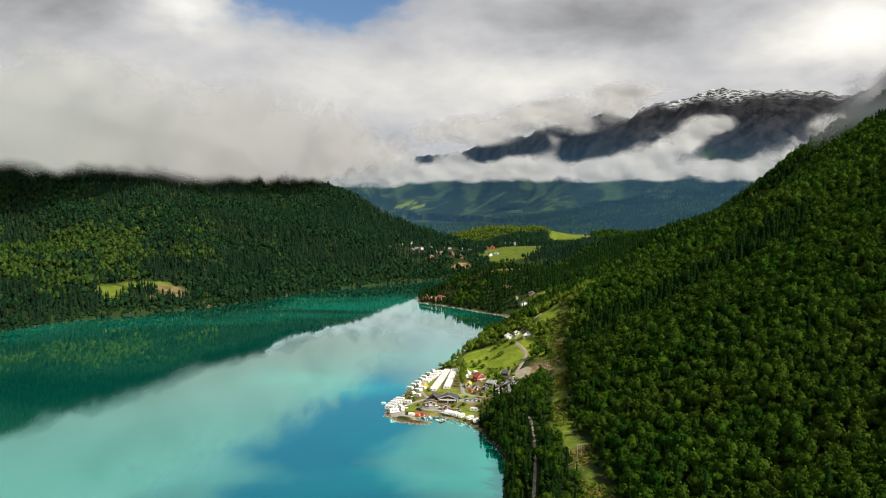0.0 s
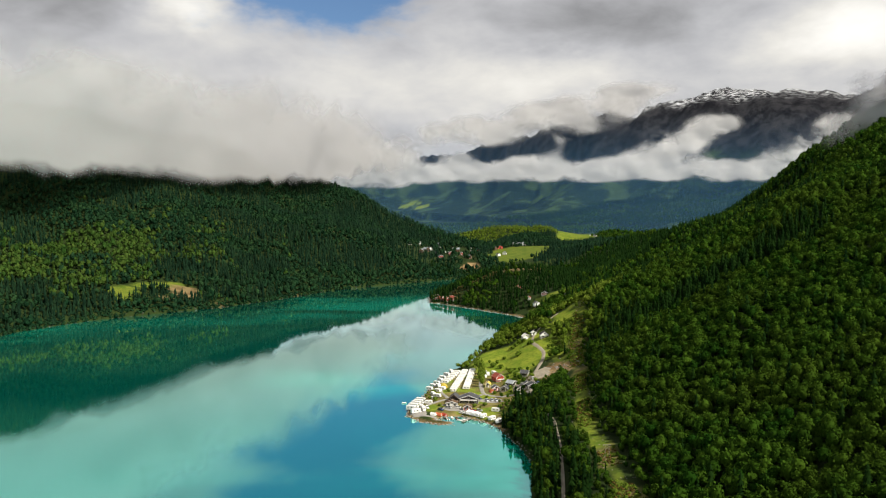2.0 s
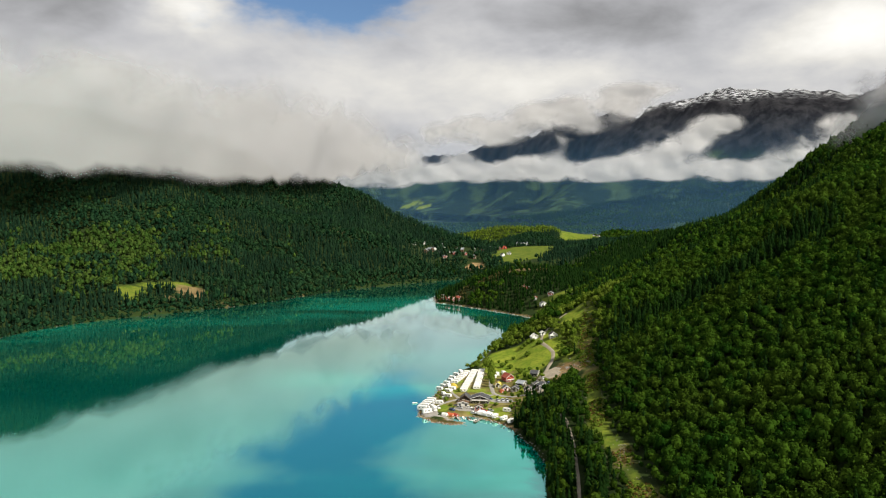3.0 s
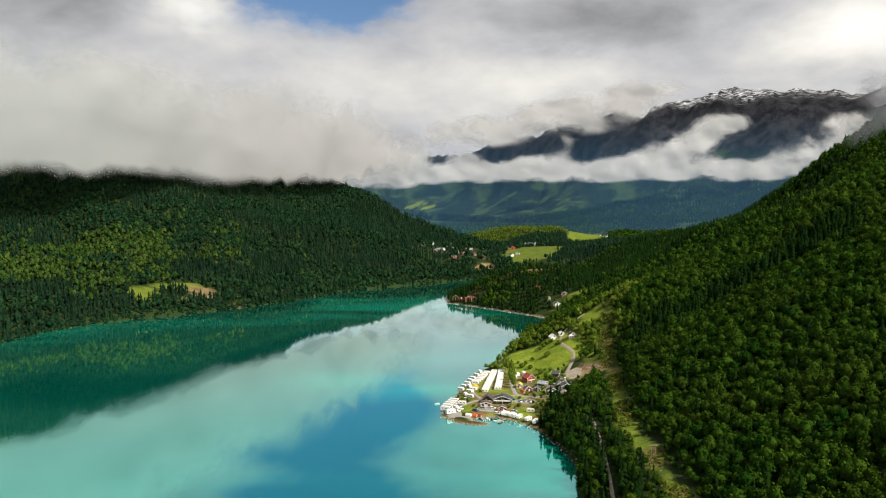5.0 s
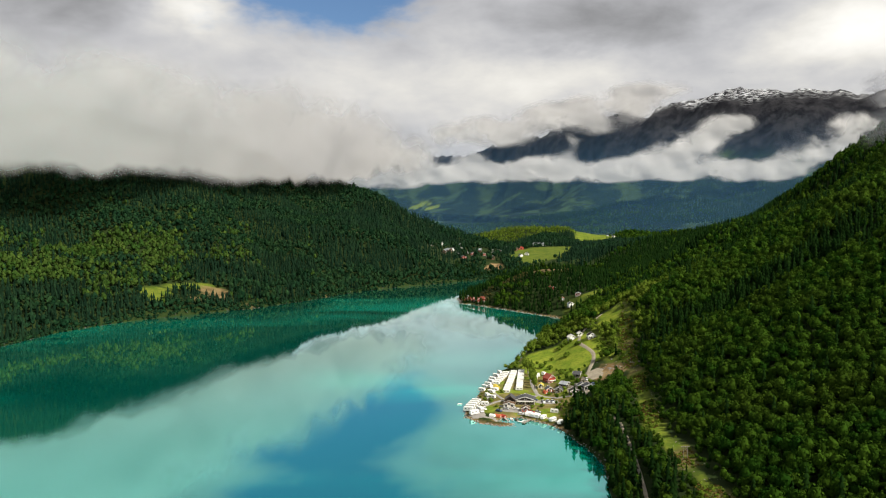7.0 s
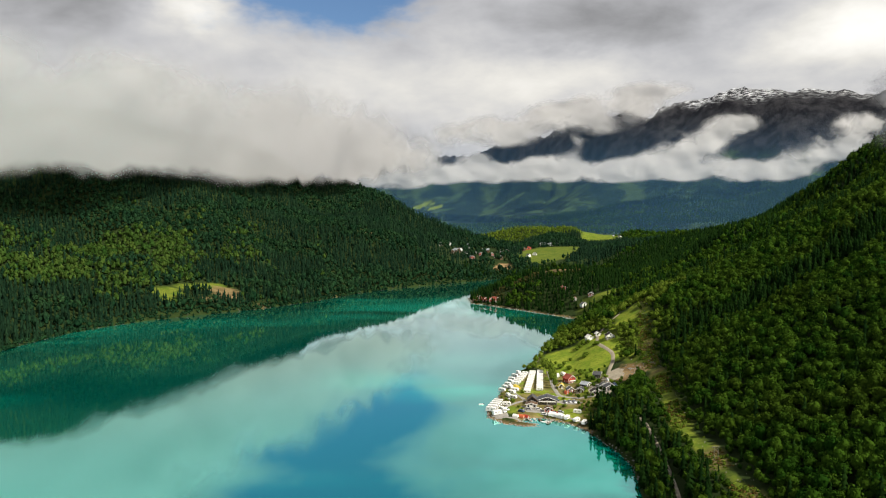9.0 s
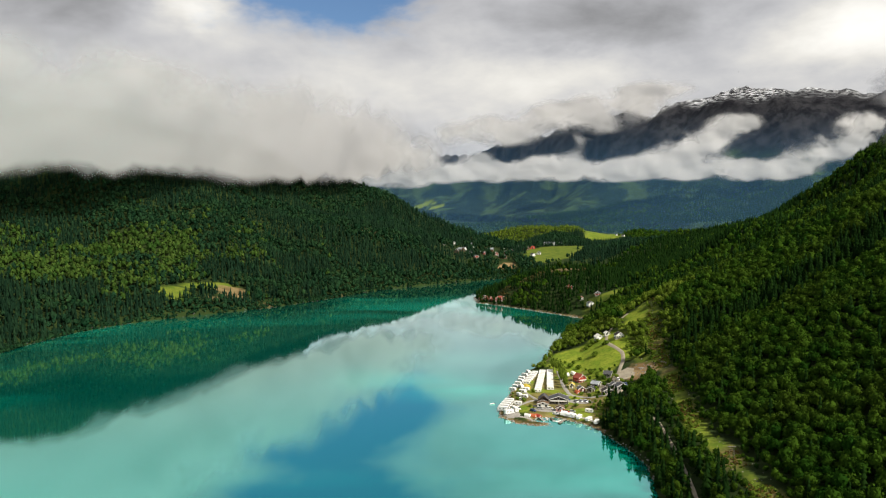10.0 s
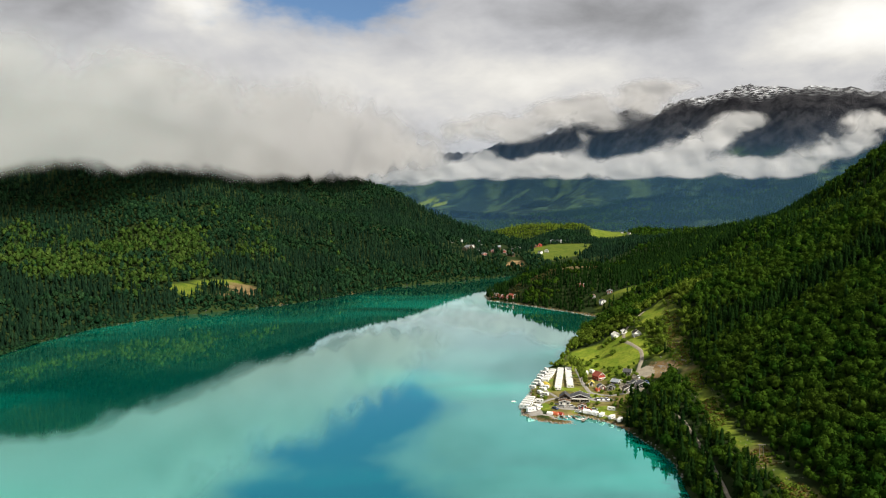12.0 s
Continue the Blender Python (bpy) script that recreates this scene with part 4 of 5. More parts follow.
DARK_TIMBER = plain("dark_timber", (0.035, 0.026, 0.020), 0.8, 4.0, 0.3)
BROWN = plain("brown_timber", (0.13, 0.075, 0.04), 0.8, 4.0, 0.25)
SLATE = plain("slate", (0.075, 0.075, 0.08), 0.6, 3.0, 0.25)
TIN = plain("tin_roof", (0.42, 0.45, 0.48), 0.4, 1.5, 0.15, 0.3)
TILE_RED = plain("red_tile", (0.36, 0.075, 0.045), 0.75, 4.0, 0.22)
YELLOW = plain("yellow_paint", (0.66, 0.50, 0.06), 0.7, 3.0, 0.1)
RUBBER = plain("rubber", (0.02, 0.02, 0.02), 0.85, 8.0, 0.1)
STONE = plain("stone", (0.30, 0.28, 0.25), 0.85, 1.5, 0.3, rise=0.05)
GRAVEL = plain("gravel", (0.32, 0.30, 0.27), 0.95, 1.8, 0.18, rise=0.03)
DIRT = plain("dirt_track", (0.36, 0.31, 0.23), 0.95, 1.2, 0.2, rise=0.03)
PLANK = plain("weathered_plank", (0.30, 0.27, 0.23), 0.85, 3.0, 0.2)
CAR_RED, CAR_BLUE, CAR_SILVER = (plain(n, c, 0.3, 1.0, 0.04, m) for n, c, m in
                                 (("red_car_paint", (0.45, 0.03, 0.02), 0.2), ("blue_car_paint", (0.03, 0.07, 0.2), 0.2), ("silver_car_paint", (0.55, 0.56, 0.58), 0.5)))


def glass_material():
    m, g, b = material("window_glass", 0.06)
    b.inputs["Base Color"].default_value = (0.02, 0.026, 0.03, 1)
    b.inputs["Specular IOR Level"].default_value = 0.8
    return m


GLASS = glass_material()


# ---- roads and yards ----
def lane(name, line, width, mat, label, lift=0.14):
    line = np.array(line, float)
    run = np.concatenate([[0], np.cumsum(np.hypot(*np.diff(line, axis=0).T))])
    n = int(run[-1] / 1.6) + 2
    s = np.linspace(0, run[-1], n)
    x, y = np.interp(s, run, line[:, 0]), np.interp(s, run, line[:, 1])
    k = np.ones(7) / 7
    pad = lambda a: np.convolve(np.concatenate([np.full(3, a[0]), a, np.full(3, a[-1])]), k, "valid")
    x, y = pad(x), pad(y)
    tx, ty = np.gradient(x), np.gradient(y)
    ln = np.hypot(tx, ty) + 1e-9
    m = 5
    across = np.linspace(-0.5, 0.5, m)[None] * (width * (1 + 0.25 * hills(s, 0 * s, 9, 3)))[:, None]
    X, Y = x[:, None] - (ty / ln)[:, None] * across, y[:, None] + (tx / ln)[:, None] * across
    crown = lift + 0.10 * np.array([0, 0.6, 1, 0.6, 0])[None] - 0.25 * np.array([1, 0, 0, 0, 1])[None]
    Z = ground_z(X, Y) + crown
    ob = link_mesh(name, np.stack([X.ravel(), Y.ravel(), Z.ravel()], 1), sheet_faces(m, n), [mat], None, True)
    return tagged(ob, label, "road", kind="structure")


def yard(name, cx, cy, wx, wy, turn, mat, label):
    """A worn, uneven patch of gravel lying on the ground."""
    rings, n = 7, 36
    a = np.linspace(0, 2 * np.pi, n, endpoint=False)
    edge = 1 + 0.5 * hills(cx + 3 * np.cos(a), cy + 3 * np.sin(a), 2.5, 3)
    c, s = math.cos(radians(turn)), math.sin(radians(turn))
    verts, faces = [], []
    for k in range(rings):
        f = (k + 0.02) / (rings - 1)
        p, q = np.cos(a) * wx * edge * f, np.sin(a) * wy * edge * f
        x, y = cx + p * c - q * s, cy + p * s + q * c
        verts.append(np.stack([x, y, ground_z(x, y) + 0.10 - 0.16 * (k == rings - 1)], 1))
    for k in range(rings - 1):
        i = k * n + np.arange(n)
        j = k * n + (np.arange(n) + 1) % n
        faces.append(np.stack([i, j, j + n, i + n], 1))
    ob = link_mesh(name, np.concatenate(verts), np.concatenate(faces), [mat], None, True)
    return tagged(ob, label, "yard", kind="structure")


lane("road", [(30, 500), (37, 511), (37.2, 533), (42, 551), (49, 569), (51.5, 583), (48.5, 598), (45, 615), (46.6, 626), (52, 640), (63, 655), (74, 668)], 3.4, DIRT, "pale dirt road winding up to the white houses")
lane("road", [(37, 511), (30, 506), (18, 512), (8, 516), (2, 522), (1, 545), (2, 570), (2, 590)], 3.6, GRAVEL, "gravel lane between the caravans and the lodge")
lane("road", [(2, 522), (-6, 512), (-22, 512), (-30, 505), (-38, 494), (-43, 482), (-38, 472), (-28, 470)], 3.4, GRAVEL, "gravel loop round the campsite's point")
lane("road", [(-22, 512), (-28, 530), (-29, 560), (-20, 590)], 3.0, GRAVEL, "gravel lane along the caravan rows")
lane("road", [(-26, 498), (-18, 486), (-8, 479), (2, 470), (10, 458)], 3.2, GRAVEL, "gravel lane behind the small harbour")
lane("road", LAKE_ROAD, 2.0, DIRT, "grey lakeside road running between the trees")
yard("yard", 6, 505, 9, 5, -20, GRAVEL, "grey gravel parking yard beside the lodge")
yard("yard", -18, 487, 10, 4.5, -20, GRAVEL, "worn gravel yard in front of the lodge")
yard("yard", -41, 478, 6, 8, 20, GRAVEL, "gravel pitch at the tip of the point")
yard("yard", 30, 523, 8, 10, 10, DIRT, "trampled earth yard among the dark cabins")
yard("yard", 44, 541, 8, 11, -30, DIRT, "bare earth beside the dirt road")


# ---- houses ----
def house(label, wide, deep, wall_h, roof_h, wall, roof, trim, windows=3, storeys=1, name="house", balcony=False, group=""):
    """Gable end towards -y. Walls, roof halves, trim, door, windows, chimney; base below ground for slopes."""
    top = thing(name, label, "house", group)
    w, d = wide / 2, deep / 2
    body = part("wall", prism([(-w, -1.2), (w, -1.2), (w, wall_h), (0, wall_h + roof_h - 0.12), (-w, wall_h)], -d, d), wall, top)
    part("plinth", block(-w - 0.05, w + 0.05, -d - 0.05, d + 0.05, -1.6, 0.35), STONE, top, "grey stone plinth")
    over, thick = 0.55, 0.22
    slope = roof_h / w
    for sgn in (-1, 1):
        ring = [(0, wall_h + roof_h), (0, wall_h + roof_h + thick), (sgn * (w + over), wall_h - slope * over + thick), (sgn * (w + over), wall_h - slope * over)]
        part("roof", prism(ring, -d - over, d + over), roof, top)
        for yy in (-d - over - 0.04, d + over + 0.04):
            barge = [(0, wall_h + roof_h - 0.12), (0, wall_h + roof_h + thick + 0.06), (sgn * (w + over), wall_h - slope * over + thick + 0.06), (sgn * (w + over), wall_h - slope * over - 0.12)]
            part("bargeboard", prism(barge, yy - 0.04, yy + 0.04), trim, top)
        part("corner_board", block(sgn * w - 0.1, sgn * w + 0.1, -d - 0.04, -d + 0.1, 0.3, wall_h), trim, top)
    part("chimney", block(-0.35, 0.35, 0.3 * d - 0.35, 0.3 * d + 0.35, wall_h + roof_h - 0.6, wall_h + roof_h + 0.8, 0.04), STONE, top)

    def window(x, y, z, face):
        ww, hh = 0.6, 0.65
        if face == "front":
            f = part("window", block(x - ww - 0.12, x + ww + 0.12, y - 0.08, y + 0.05, z - hh - 0.12, z + hh + 0.12), trim, top)
            part("pane", block(x - ww, x + ww, y - 0.11, y - 0.082, z - hh, z + hh), GLASS, f)
        else:
            sg = 1 if x > 0 else -1
            f = part("window", block(min(x, x + sg * 0.08), max(x, x + sg * 0.08), y - ww - 0.12, y + ww + 0.12, z - hh - 0.12, z + hh + 0.12), trim, top)
            part("pane", block(min(x + sg * 0.082, x + sg * 0.11), max(x + sg * 0.082, x + sg * 0.11), y - ww, y + ww, z - hh, z + hh), GLASS, f)
    for st in range(storeys):
        zz = 1.5 + 2.6 * st
        for k in range(windows):
            xx = (k + 0.5) / windows * 2 * (w - 0.5) - (w - 0.5)
            if st == 0 and k == windows // 2:
                dr = part("door", block(xx - 0.5, xx + 0.5, -d - 0.07, -d + 0.05, 0.3, 2.35), trim, top)
                part("handle", block(xx + 0.32, xx + 0.38, -d - 0.12, -d - 0.07, 1.25, 1.33), GLASS, dr)
            else:
                window(xx, -d, zz, "front")
        for sg in (-1, 1):
            for yy in (-0.45 * d, 0.4 * d):
                window(sg * w, yy, zz, "side")
    window(0, -d, wall_h + 0.32 * roof_h, "front")
    if balcony:
        b = part("balcony", block(-w * 0.9, w * 0.9, -d - 1.5, -d - 0.03, 2.45, 2.6), trim, top)
        part("railing", block(-w * 0.9, w * 0.9, -d - 1.5, -d - 1.42, 2.6, 3.4), trim, b)
    return top


def barn(label, wide, deep, wall, roof, group=""):
    top = thing("barn", label, "barn", group)
    w, d, h, r = wide / 2, deep / 2, 4.0, 2.8
    part("wall", prism([(-w, -1.5), (w, -1.5), (w, h), (0, h + r - 0.1), (-w, h)], -d, d), wall, top)
    for sgn in (-1, 1):
        part("roof", prism([(0, h + r), (0, h + r + 0.2), (sgn * (w + 0.5), h - 0.3), (sgn * (w + 0.5), h - 0.5)], -d - 0.5, d + 0.5), roof, top)
    part("door", block(-1.6, 1.6, -d - 0.08, -d + 0.05, 0, 3.2), DARK_TIMBER, top)
    for k in (-1, 1):
        f = part("window", block(k * w * 0.62 - 0.6, k * w * 0.62 + 0.6, -d - 0.07, -d + 0.05, 1.4, 2.4), WHITE, top)
        part("pane", block(k * w * 0.62 - 0.5, k * w * 0.62 + 0.5, -d - 0.1, -d - 0.072, 1.5, 2.3), GLASS, f)
    return top


# the lodge: main house, side wing and pale veranda building
stand(house("large dark timber lodge with white trim beside the gravel yard", 13.5, 9.0, 3.5, 2.4, DARK_TIMBER, SLATE, WHITE, 5, 1, "lodge", True), -8.0, 503, -8, 0, 0.92)
stand(house("dark steep-roofed wing standing beside the timber lodge", 6.5, 7.0, 3.2, 2.5, DARK_TIMBER, SLATE, BROWN, 3, 1, "lodge_wing"), -18.0, 503.5, -8)
stand(house("low pale service building before the dark lodge wing", 7.0, 4.5, 2.6, 1.0, CREAM, BROWN, WHITE, 3, 1, "service_building"), -19.5, 494, -8)
stand(house("red timber farmhouse with broad white gable trim", 9.0, 10.0, 4.6, 3.6, RED, TILE_RED, WHITE, 3, 1, "house", True), 14.0, 556, 28, 0, 0.72)
stand(house("small red cabin below the red farmhouse", 4.6, 4.2, 2.5, 1.4, RED, SLATE, WHITE, 2), 11, 530, 10)
stand(house("red boat cabin behind the small harbour", 5.0, 3.6, 2.4, 1.2, RED, BROWN, WHITE, 2), -9.5, 484, -6)
stand(house("yellow cabin beside the gravel lane", 3.6, 5.5, 2.5, 1.3, YELLOW, YELLOW, WHITE, 2), 6.0, 541, -5)
stand(house("white house with a pale roof on the meadow's edge", 8.0, 7.0, 3.4, 2.6, WHITE, CREAM, WHITE, 3, 1), 42.0, 634, 15, 0, 0.75)
stand(house("white house with a dark roof above the dirt road", 9.0, 8.0, 3.6, 3.0, WHITE, DARK_TIMBER, WHITE, 4, 1, "house", True), 55, 614, 5, 0, 0.7)
stand(house("white outbuilding beside the white house", 3.8, 3.2, 2.4, 1.2, WHITE, CREAM, WHITE, 2), 48.5, 632, 10)
stand(house("cabin with a pale tin roof among trees", 6.0, 5.0, 2.7, 1.4, DARK_TIMBER, TIN, WHITE, 2, 1, "cabin"), 22.5, 534, 55)
stand(house("dark turf-brown cabin with white windows by the earth yard", 7.0, 5.5, 2.7, 1.6, DARK_TIMBER, SLATE, WHITE, 3, 1, "cabin"), 35.5, 511, 8)
stand(house("small dark cabin with white windows", 4.0, 4.0, 2.4, 1.3, DARK_TIMBER, SLATE, WHITE, 2, 1, "cabin"), 32.5, 520, 0)
stand(house("long brown cabin beside the earth yard", 6.5, 4.0, 2.5, 1.3, BROWN, DARK_TIMBER, WHITE, 3, 1, "cabin"), 26, 512, 12)
stand(house("dark cabin with pale roof edges beside the dirt road", 7.0, 5.0, 2.6, 1.5, DARK_TIMBER, SLATE, CREAM, 3, 1, "cabin"), 33.5, 548, 70)
stand(house("brown cabin between bushes near the red cabin", 5.0, 4.0, 2.4, 1.3, BROWN, SLATE, WHITE, 2, 1, "cabin"), 17.5, 526, -20)

# across the bay and up the valley
stand(house("white farmhouse with a grey roof above the bay", 10.0, 8.0, 4.8, 3.0, WHITE, SLATE, WHITE, 3), 77, 886, 20, 0, 0.68)
stand(house("white house with a red roof beyond the pale trees", 8.0, 7.0, 4.2, 2.8, WHITE, TILE_RED, WHITE, 3), 70, 908, -10, 0, 0.6)
stand(house("red cabin on the wooded knoll", 8.0, 6.0, 3.0, 2.0, RED, TILE_RED, WHITE, 3), 62, 950, 10)
stand(house("small red cabin on the wooded knoll", 6.0, 5.0, 2.6, 1.6, RED, SLATE, WHITE, 2), 88, 900, -15)
BOATHOUSE = "red boathouse on the far point's shore"
boat_first = stand(house(BOATHOUSE, 7.0, 9.0, 3.0, 2.2, RED, TILE_RED, WHITE, 2, 1, "boathouse", False, "boathouses on the far point"), -46, 1012, 20)
for px, py, pr in ((-37, 1004, 30), (-30, 996, 30), (-44, 1028, 10), (-22, 994, 40)):
    copy_thing(boat_first, standing(px, py, pr))
cabin_red = stand(house("red timber house in the lakeside village", 8, 7, 3.6, 2.4, RED, SLATE, WHITE, 3, 1, "house", False, "red houses of the lakeside village"), -30, 1462, 25)
for px, py, pr in ((-64, 1492, 50), (-8, 1476, 10), (14, 1500, 70), (-48, 1408, 30), (24, 1530, 20)):
    copy_thing(cabin_red, standing(px, py, pr))
brown_barn = stand(barn("weathered brown barn in the lakeside village", 9, 13, BROWN, TIN, "barns of the lakeside village"), -76, 1452, 35)
for px, py, pr in ((-18, 1512, 80), (-52, 1540, 15), (4, 1446, 50), (-84, 1420, 0)):
    copy_thing(brown_barn, standing(px, py, pr))
stand(barn("long white barn on the green valley field", 14, 26, WHITE, TIN), 122, 1690, 75)
stand(barn("dark barn beside the valley farm", 14, 20, BROWN, SLATE), 56, 1590, 60)
stand(barn("red barn beside the valley farm", 12, 18, RED, SLATE), 72, 1612, 20)
farm_white = stand(house("white farmhouse in the valley", 10, 9, 5.0, 3.2, WHITE, SLATE, WHITE, 3, 1, "farmhouse", False, "farmhouses in the valley"), 44, 1600, 20, 0, 0.75)
for px, py, pr in ((150, 1706, 40), (32, 1640, 0), (-8, 1625, 30), (-52, 1520, 60), (-36, 1480, 10), (-70, 1470, 45), (-22, 1440, 20), (-90, 1510, 0), (-58, 1440, 70), (205, 1705, 20),
                   (-110, 1480, 30), (10, 1560, 10), (64, 1480, 40), (78, 1500, -20), (232, 1990, 20), (245, 2040, 50), (300, 1900, 0), (340, 1960, 60), (395, 2060, 20), (262, 2190, 30), (372, 2200, 10)):
    copy_thing(farm_white, standing(px, py, pr))


# ---- caravans, motorhomes, tents and cars ----
def wheels(top, spots, r=0.32, w=0.2):
    for x, y in spots:
        tyre = part("wheel", drum(r, w, 12, "X", (x, y, r)), RUBBER, top)
        part("rim", drum(r * 0.55, w + 0.03, 10, "X", (x, y, r)), CAR_SILVER, tyre)


def caravan(label, awning=None, long=6.2, shell=WHITE, group="caravans"):
    """Long side along y."""
    top = thing("caravan", label, "caravan", group)
    l, w = long / 2, 1.15
    ring = [(-l, 0.75), (-l + 0.35, 0.45), (l - 0.1, 0.45), (l, 0.7), (l - 0.05, 2.35), (l - 0.35, 2.62), (-l + 0.7, 2.62), (-l + 0.12, 2.0)]
    bm = prism(ring, -w, w)
    bmesh.ops.rotate(bm, verts=bm.verts, cent=(0, 0, 0), matrix=Matrix.Rotation(radians(90), 3, "Z"))
    body = part("body", bm, shell, top)
    part("stripe", block(-w - 0.012, w + 0.012, -l + 0.3, l - 0.2, 1.02, 1.16), GREY_SHELL, body)
    part("roof_hatch", block(-0.35, 0.35, -0.2, 0.5, 2.60, 2.72, 0.03), CREAM, body)
    for sx in (-1, 1):
        for y0 in (-0.55 * l, 0.35 * l):
            f = part("window", block(sx * w - 0.02, sx * w + 0.02, y0 - 0.55, y0 + 0.55, 1.35, 1.95), GLASS, body)
    part("door", block(w - 0.01, w + 0.025, -0.35, 0.3, 0.55, 2.2, 0.01), CREAM, body)
    part("drawbar", block(-0.08, 0.08, -l - 1.1, -l + 0.1, 0.42, 0.54), GREY_SHELL, top)
    wheels(top, [(-w + 0.08, 0.1), (w - 0.08, 0.1)])
    if awning:
        ring = [(w + 0.02, 0), (w + 0.02, 2.5), (w + 1.3, 2.45), (w + 2.7, 2.0), (w + 2.75, 0)]
        a = part("awning", prism(ring, -l * 0.85, l * 0.85), awning, top, "canvas awning")
        part("awning_window", block(w + 2.755, w + 2.78, -l * 0.6, l * 0.6, 0.9, 1.6), GLASS, a)
    return top


def motorhome(label, group="motorhomes"):
    top = thing("motorhome", label, "motorhome", group)
    ring = [(-3.4, 0.5), (3.3, 0.5), (3.4, 0.9), (3.35, 2.9), (3.2, 3.05), (-2.6, 3.05), (-3.0, 2.7), (-2.7, 1.9), (-3.1, 1.2), (-3.5, 1.0)]
    bm = prism(ring, -1.12, 1.12)
    bmesh.ops.rotate(bm, verts=bm.verts, cent=(0, 0, 0), matrix=Matrix.Rotation(radians(90), 3, "Z"))
    body = part("body", bm, WHITE, top)
    part("windscreen", block(-0.95, 0.95, -2.98, -2.90, 1.30, 1.85), GLASS, body)
    part("stripe", block(-1.135, 1.135, -2.5, 3.2, 1.05, 1.22), GREY_SHELL, body)
    for sx in (-1, 1):
        for y0 in (-0.6, 1.8):
            part("window", block(sx * 1.12 - 0.02, sx * 1.12 + 0.02, y0 - 0.5, y0 + 0.5, 1.65, 2.2), GLASS, body)
    part("roof_hatch", block(-0.4, 0.4, 0.2, 1.0, 3.03, 3.17, 0.03), CREAM, body)
    wheels(top, [(-1.0, -2.3), (1.0, -2.3), (-1.0, 2.0), (1.0, 2.0)], 0.35)
    return top


def car(label, paint, group="parked cars"):
    top = thing("car", label, "car", group)
    bm = prism([(-2.15, 0.3), (2.1, 0.3), (2.18, 0.6), (2.05, 0.92), (-1.05, 1.0), (-2.05, 0.82), (-2.2, 0.55)], -0.88, 0.88)
    bmesh.ops.rotate(bm, verts=bm.verts, cent=(0, 0, 0), matrix=Matrix.Rotation(radians(90), 3, "Z"))
    body = part("body", bm, paint, top)
    bm = prism([(-1.1, 0.95), (2.0, 0.9), (1.5, 1.45), (-0.35, 1.48)], -0.78, 0.78)
    bmesh.ops.rotate(bm, verts=bm.verts, cent=(0, 0, 0), matrix=Matrix.Rotation(radians(90), 3, "Z"))
    cabin = part("windows", bm, GLASS, body)
    part("roof", block(-0.74, 0.74, -0.33, 1.48, 1.46, 1.53, 0.03), paint, body)
    for sx in (-1, 1):
        part("headlight", block(sx * 0.62 - 0.16, sx * 0.62 + 0.16, -2.2, -2.1, 0.58, 0.74), GLASS, body)
    wheels(top, [(-0.8, -1.35), (0.8, -1.35), (-0.8, 1.35), (0.8, 1.35)], 0.31)
    return top


def tent(label, canvas, long=4.0, wide=2.8, tall=1.9, group="tents"):
    top = thing("tent", label, "tent", group)
    ring = [(-wide / 2, 0), (-wide * 0.42, tall * 0.55), (-wide * 0.15, tall * 0.96), (0, tall), (wide * 0.15, tall * 0.96), (wide * 0.42, tall * 0.55), (wide / 2, 0)]
    part("canvas", prism(ring, -long / 2, long / 2), canvas, top)
    part("door_flap", prism([(-wide * 0.22, 0.02), (wide * 0.22, 0.02), (0, tall * 0.8)], -long / 2 - 0.03, -long / 2 - 0.004), GREY_SHELL, top)
    for sx in (-1, 1):
        part("guy_peg", block(sx * (wide / 2 + 0.5), sx * (wide / 2 + 0.55) if sx > 0 else sx * (wide / 2 + 0.45), -0.03, 0.03, -0.1, 0.25), BROWN, top)
    return top


r_camp = np.random.default_rng(5)
first_van = stand(caravan("white touring caravan with a cream canvas awning", CREAM, 5.6), -27.5, 537, 70, 0, 0.88)
plain_van = stand(caravan("white touring caravan parked on grass", None, 5.6), -36.5, 541, 60, 0, 0.92)
grey_van = stand(caravan("white caravan with a white canvas awning", WHITE, 5.6), -30.5, 531, 60, 0, 0.88)
first_home = stand(motorhome("white motorhome parked at the water's edge"), -46.3, 487, 70)
for a, b, n, src in (((-25.5, 556), (-16.5, 585), 7, first_van), ((-19.5, 531), (-10.2, 587), 13, first_van), ((-9.8, 537), (-4.4, 587), 12, grey_van)):
    turn = math.degrees(math.atan2(b[1] - a[1], b[0] - a[0]))
    for k in range(n):
        f = k / (n - 1)
        m = standing(a[0] + (b[0] - a[0]) * f, a[1] + (b[1] - a[1]) * f, turn + r_camp.uniform(-4, 4))
        copy_thing(src if r_camp.random() < 0.75 else (grey_van if src is first_van else first_van), m)
for px, py, pr in ((-34, 548, 50), (-31.5, 556, 62), (-29, 564, 40), (-27.5, 573, 60), (-24.5, 582, 55), (-21, 590, 20), (-30, 545, 20), (-35.5, 500, 80), (-30, 517, 60), (-33, 522, 20)):
    copy_thing(plain_van, standing(px, py, pr))
for px, py, pr in ((-45, 491.5, 72), (-43.6, 496, 70), (-42.2, 500.5, 72), (-40.8, 505, 68), (-38.6, 484.5, 20), (-42.8, 478.5, 120)):
    copy_thing(first_home, standing(px, py, pr))
for px, py, pr in ((-9.0, 475.6, -20), (-4.6, 472.2, -35), (0.2, 467.5, -30), (5.4, 462.4, -40), (9.2, 456.4, -25), (8.5, 479.5, 70), (7.5, 572, 0), (12, 574, 20), (5.5, 578, 10), (5, 566, 5)):
    copy_thing(grey_van if px < 0 else plain_van, standing(px, py, pr))
stand(tent("orange dome tent on the point's grass", ORANGE), -28, 474.5, 60)
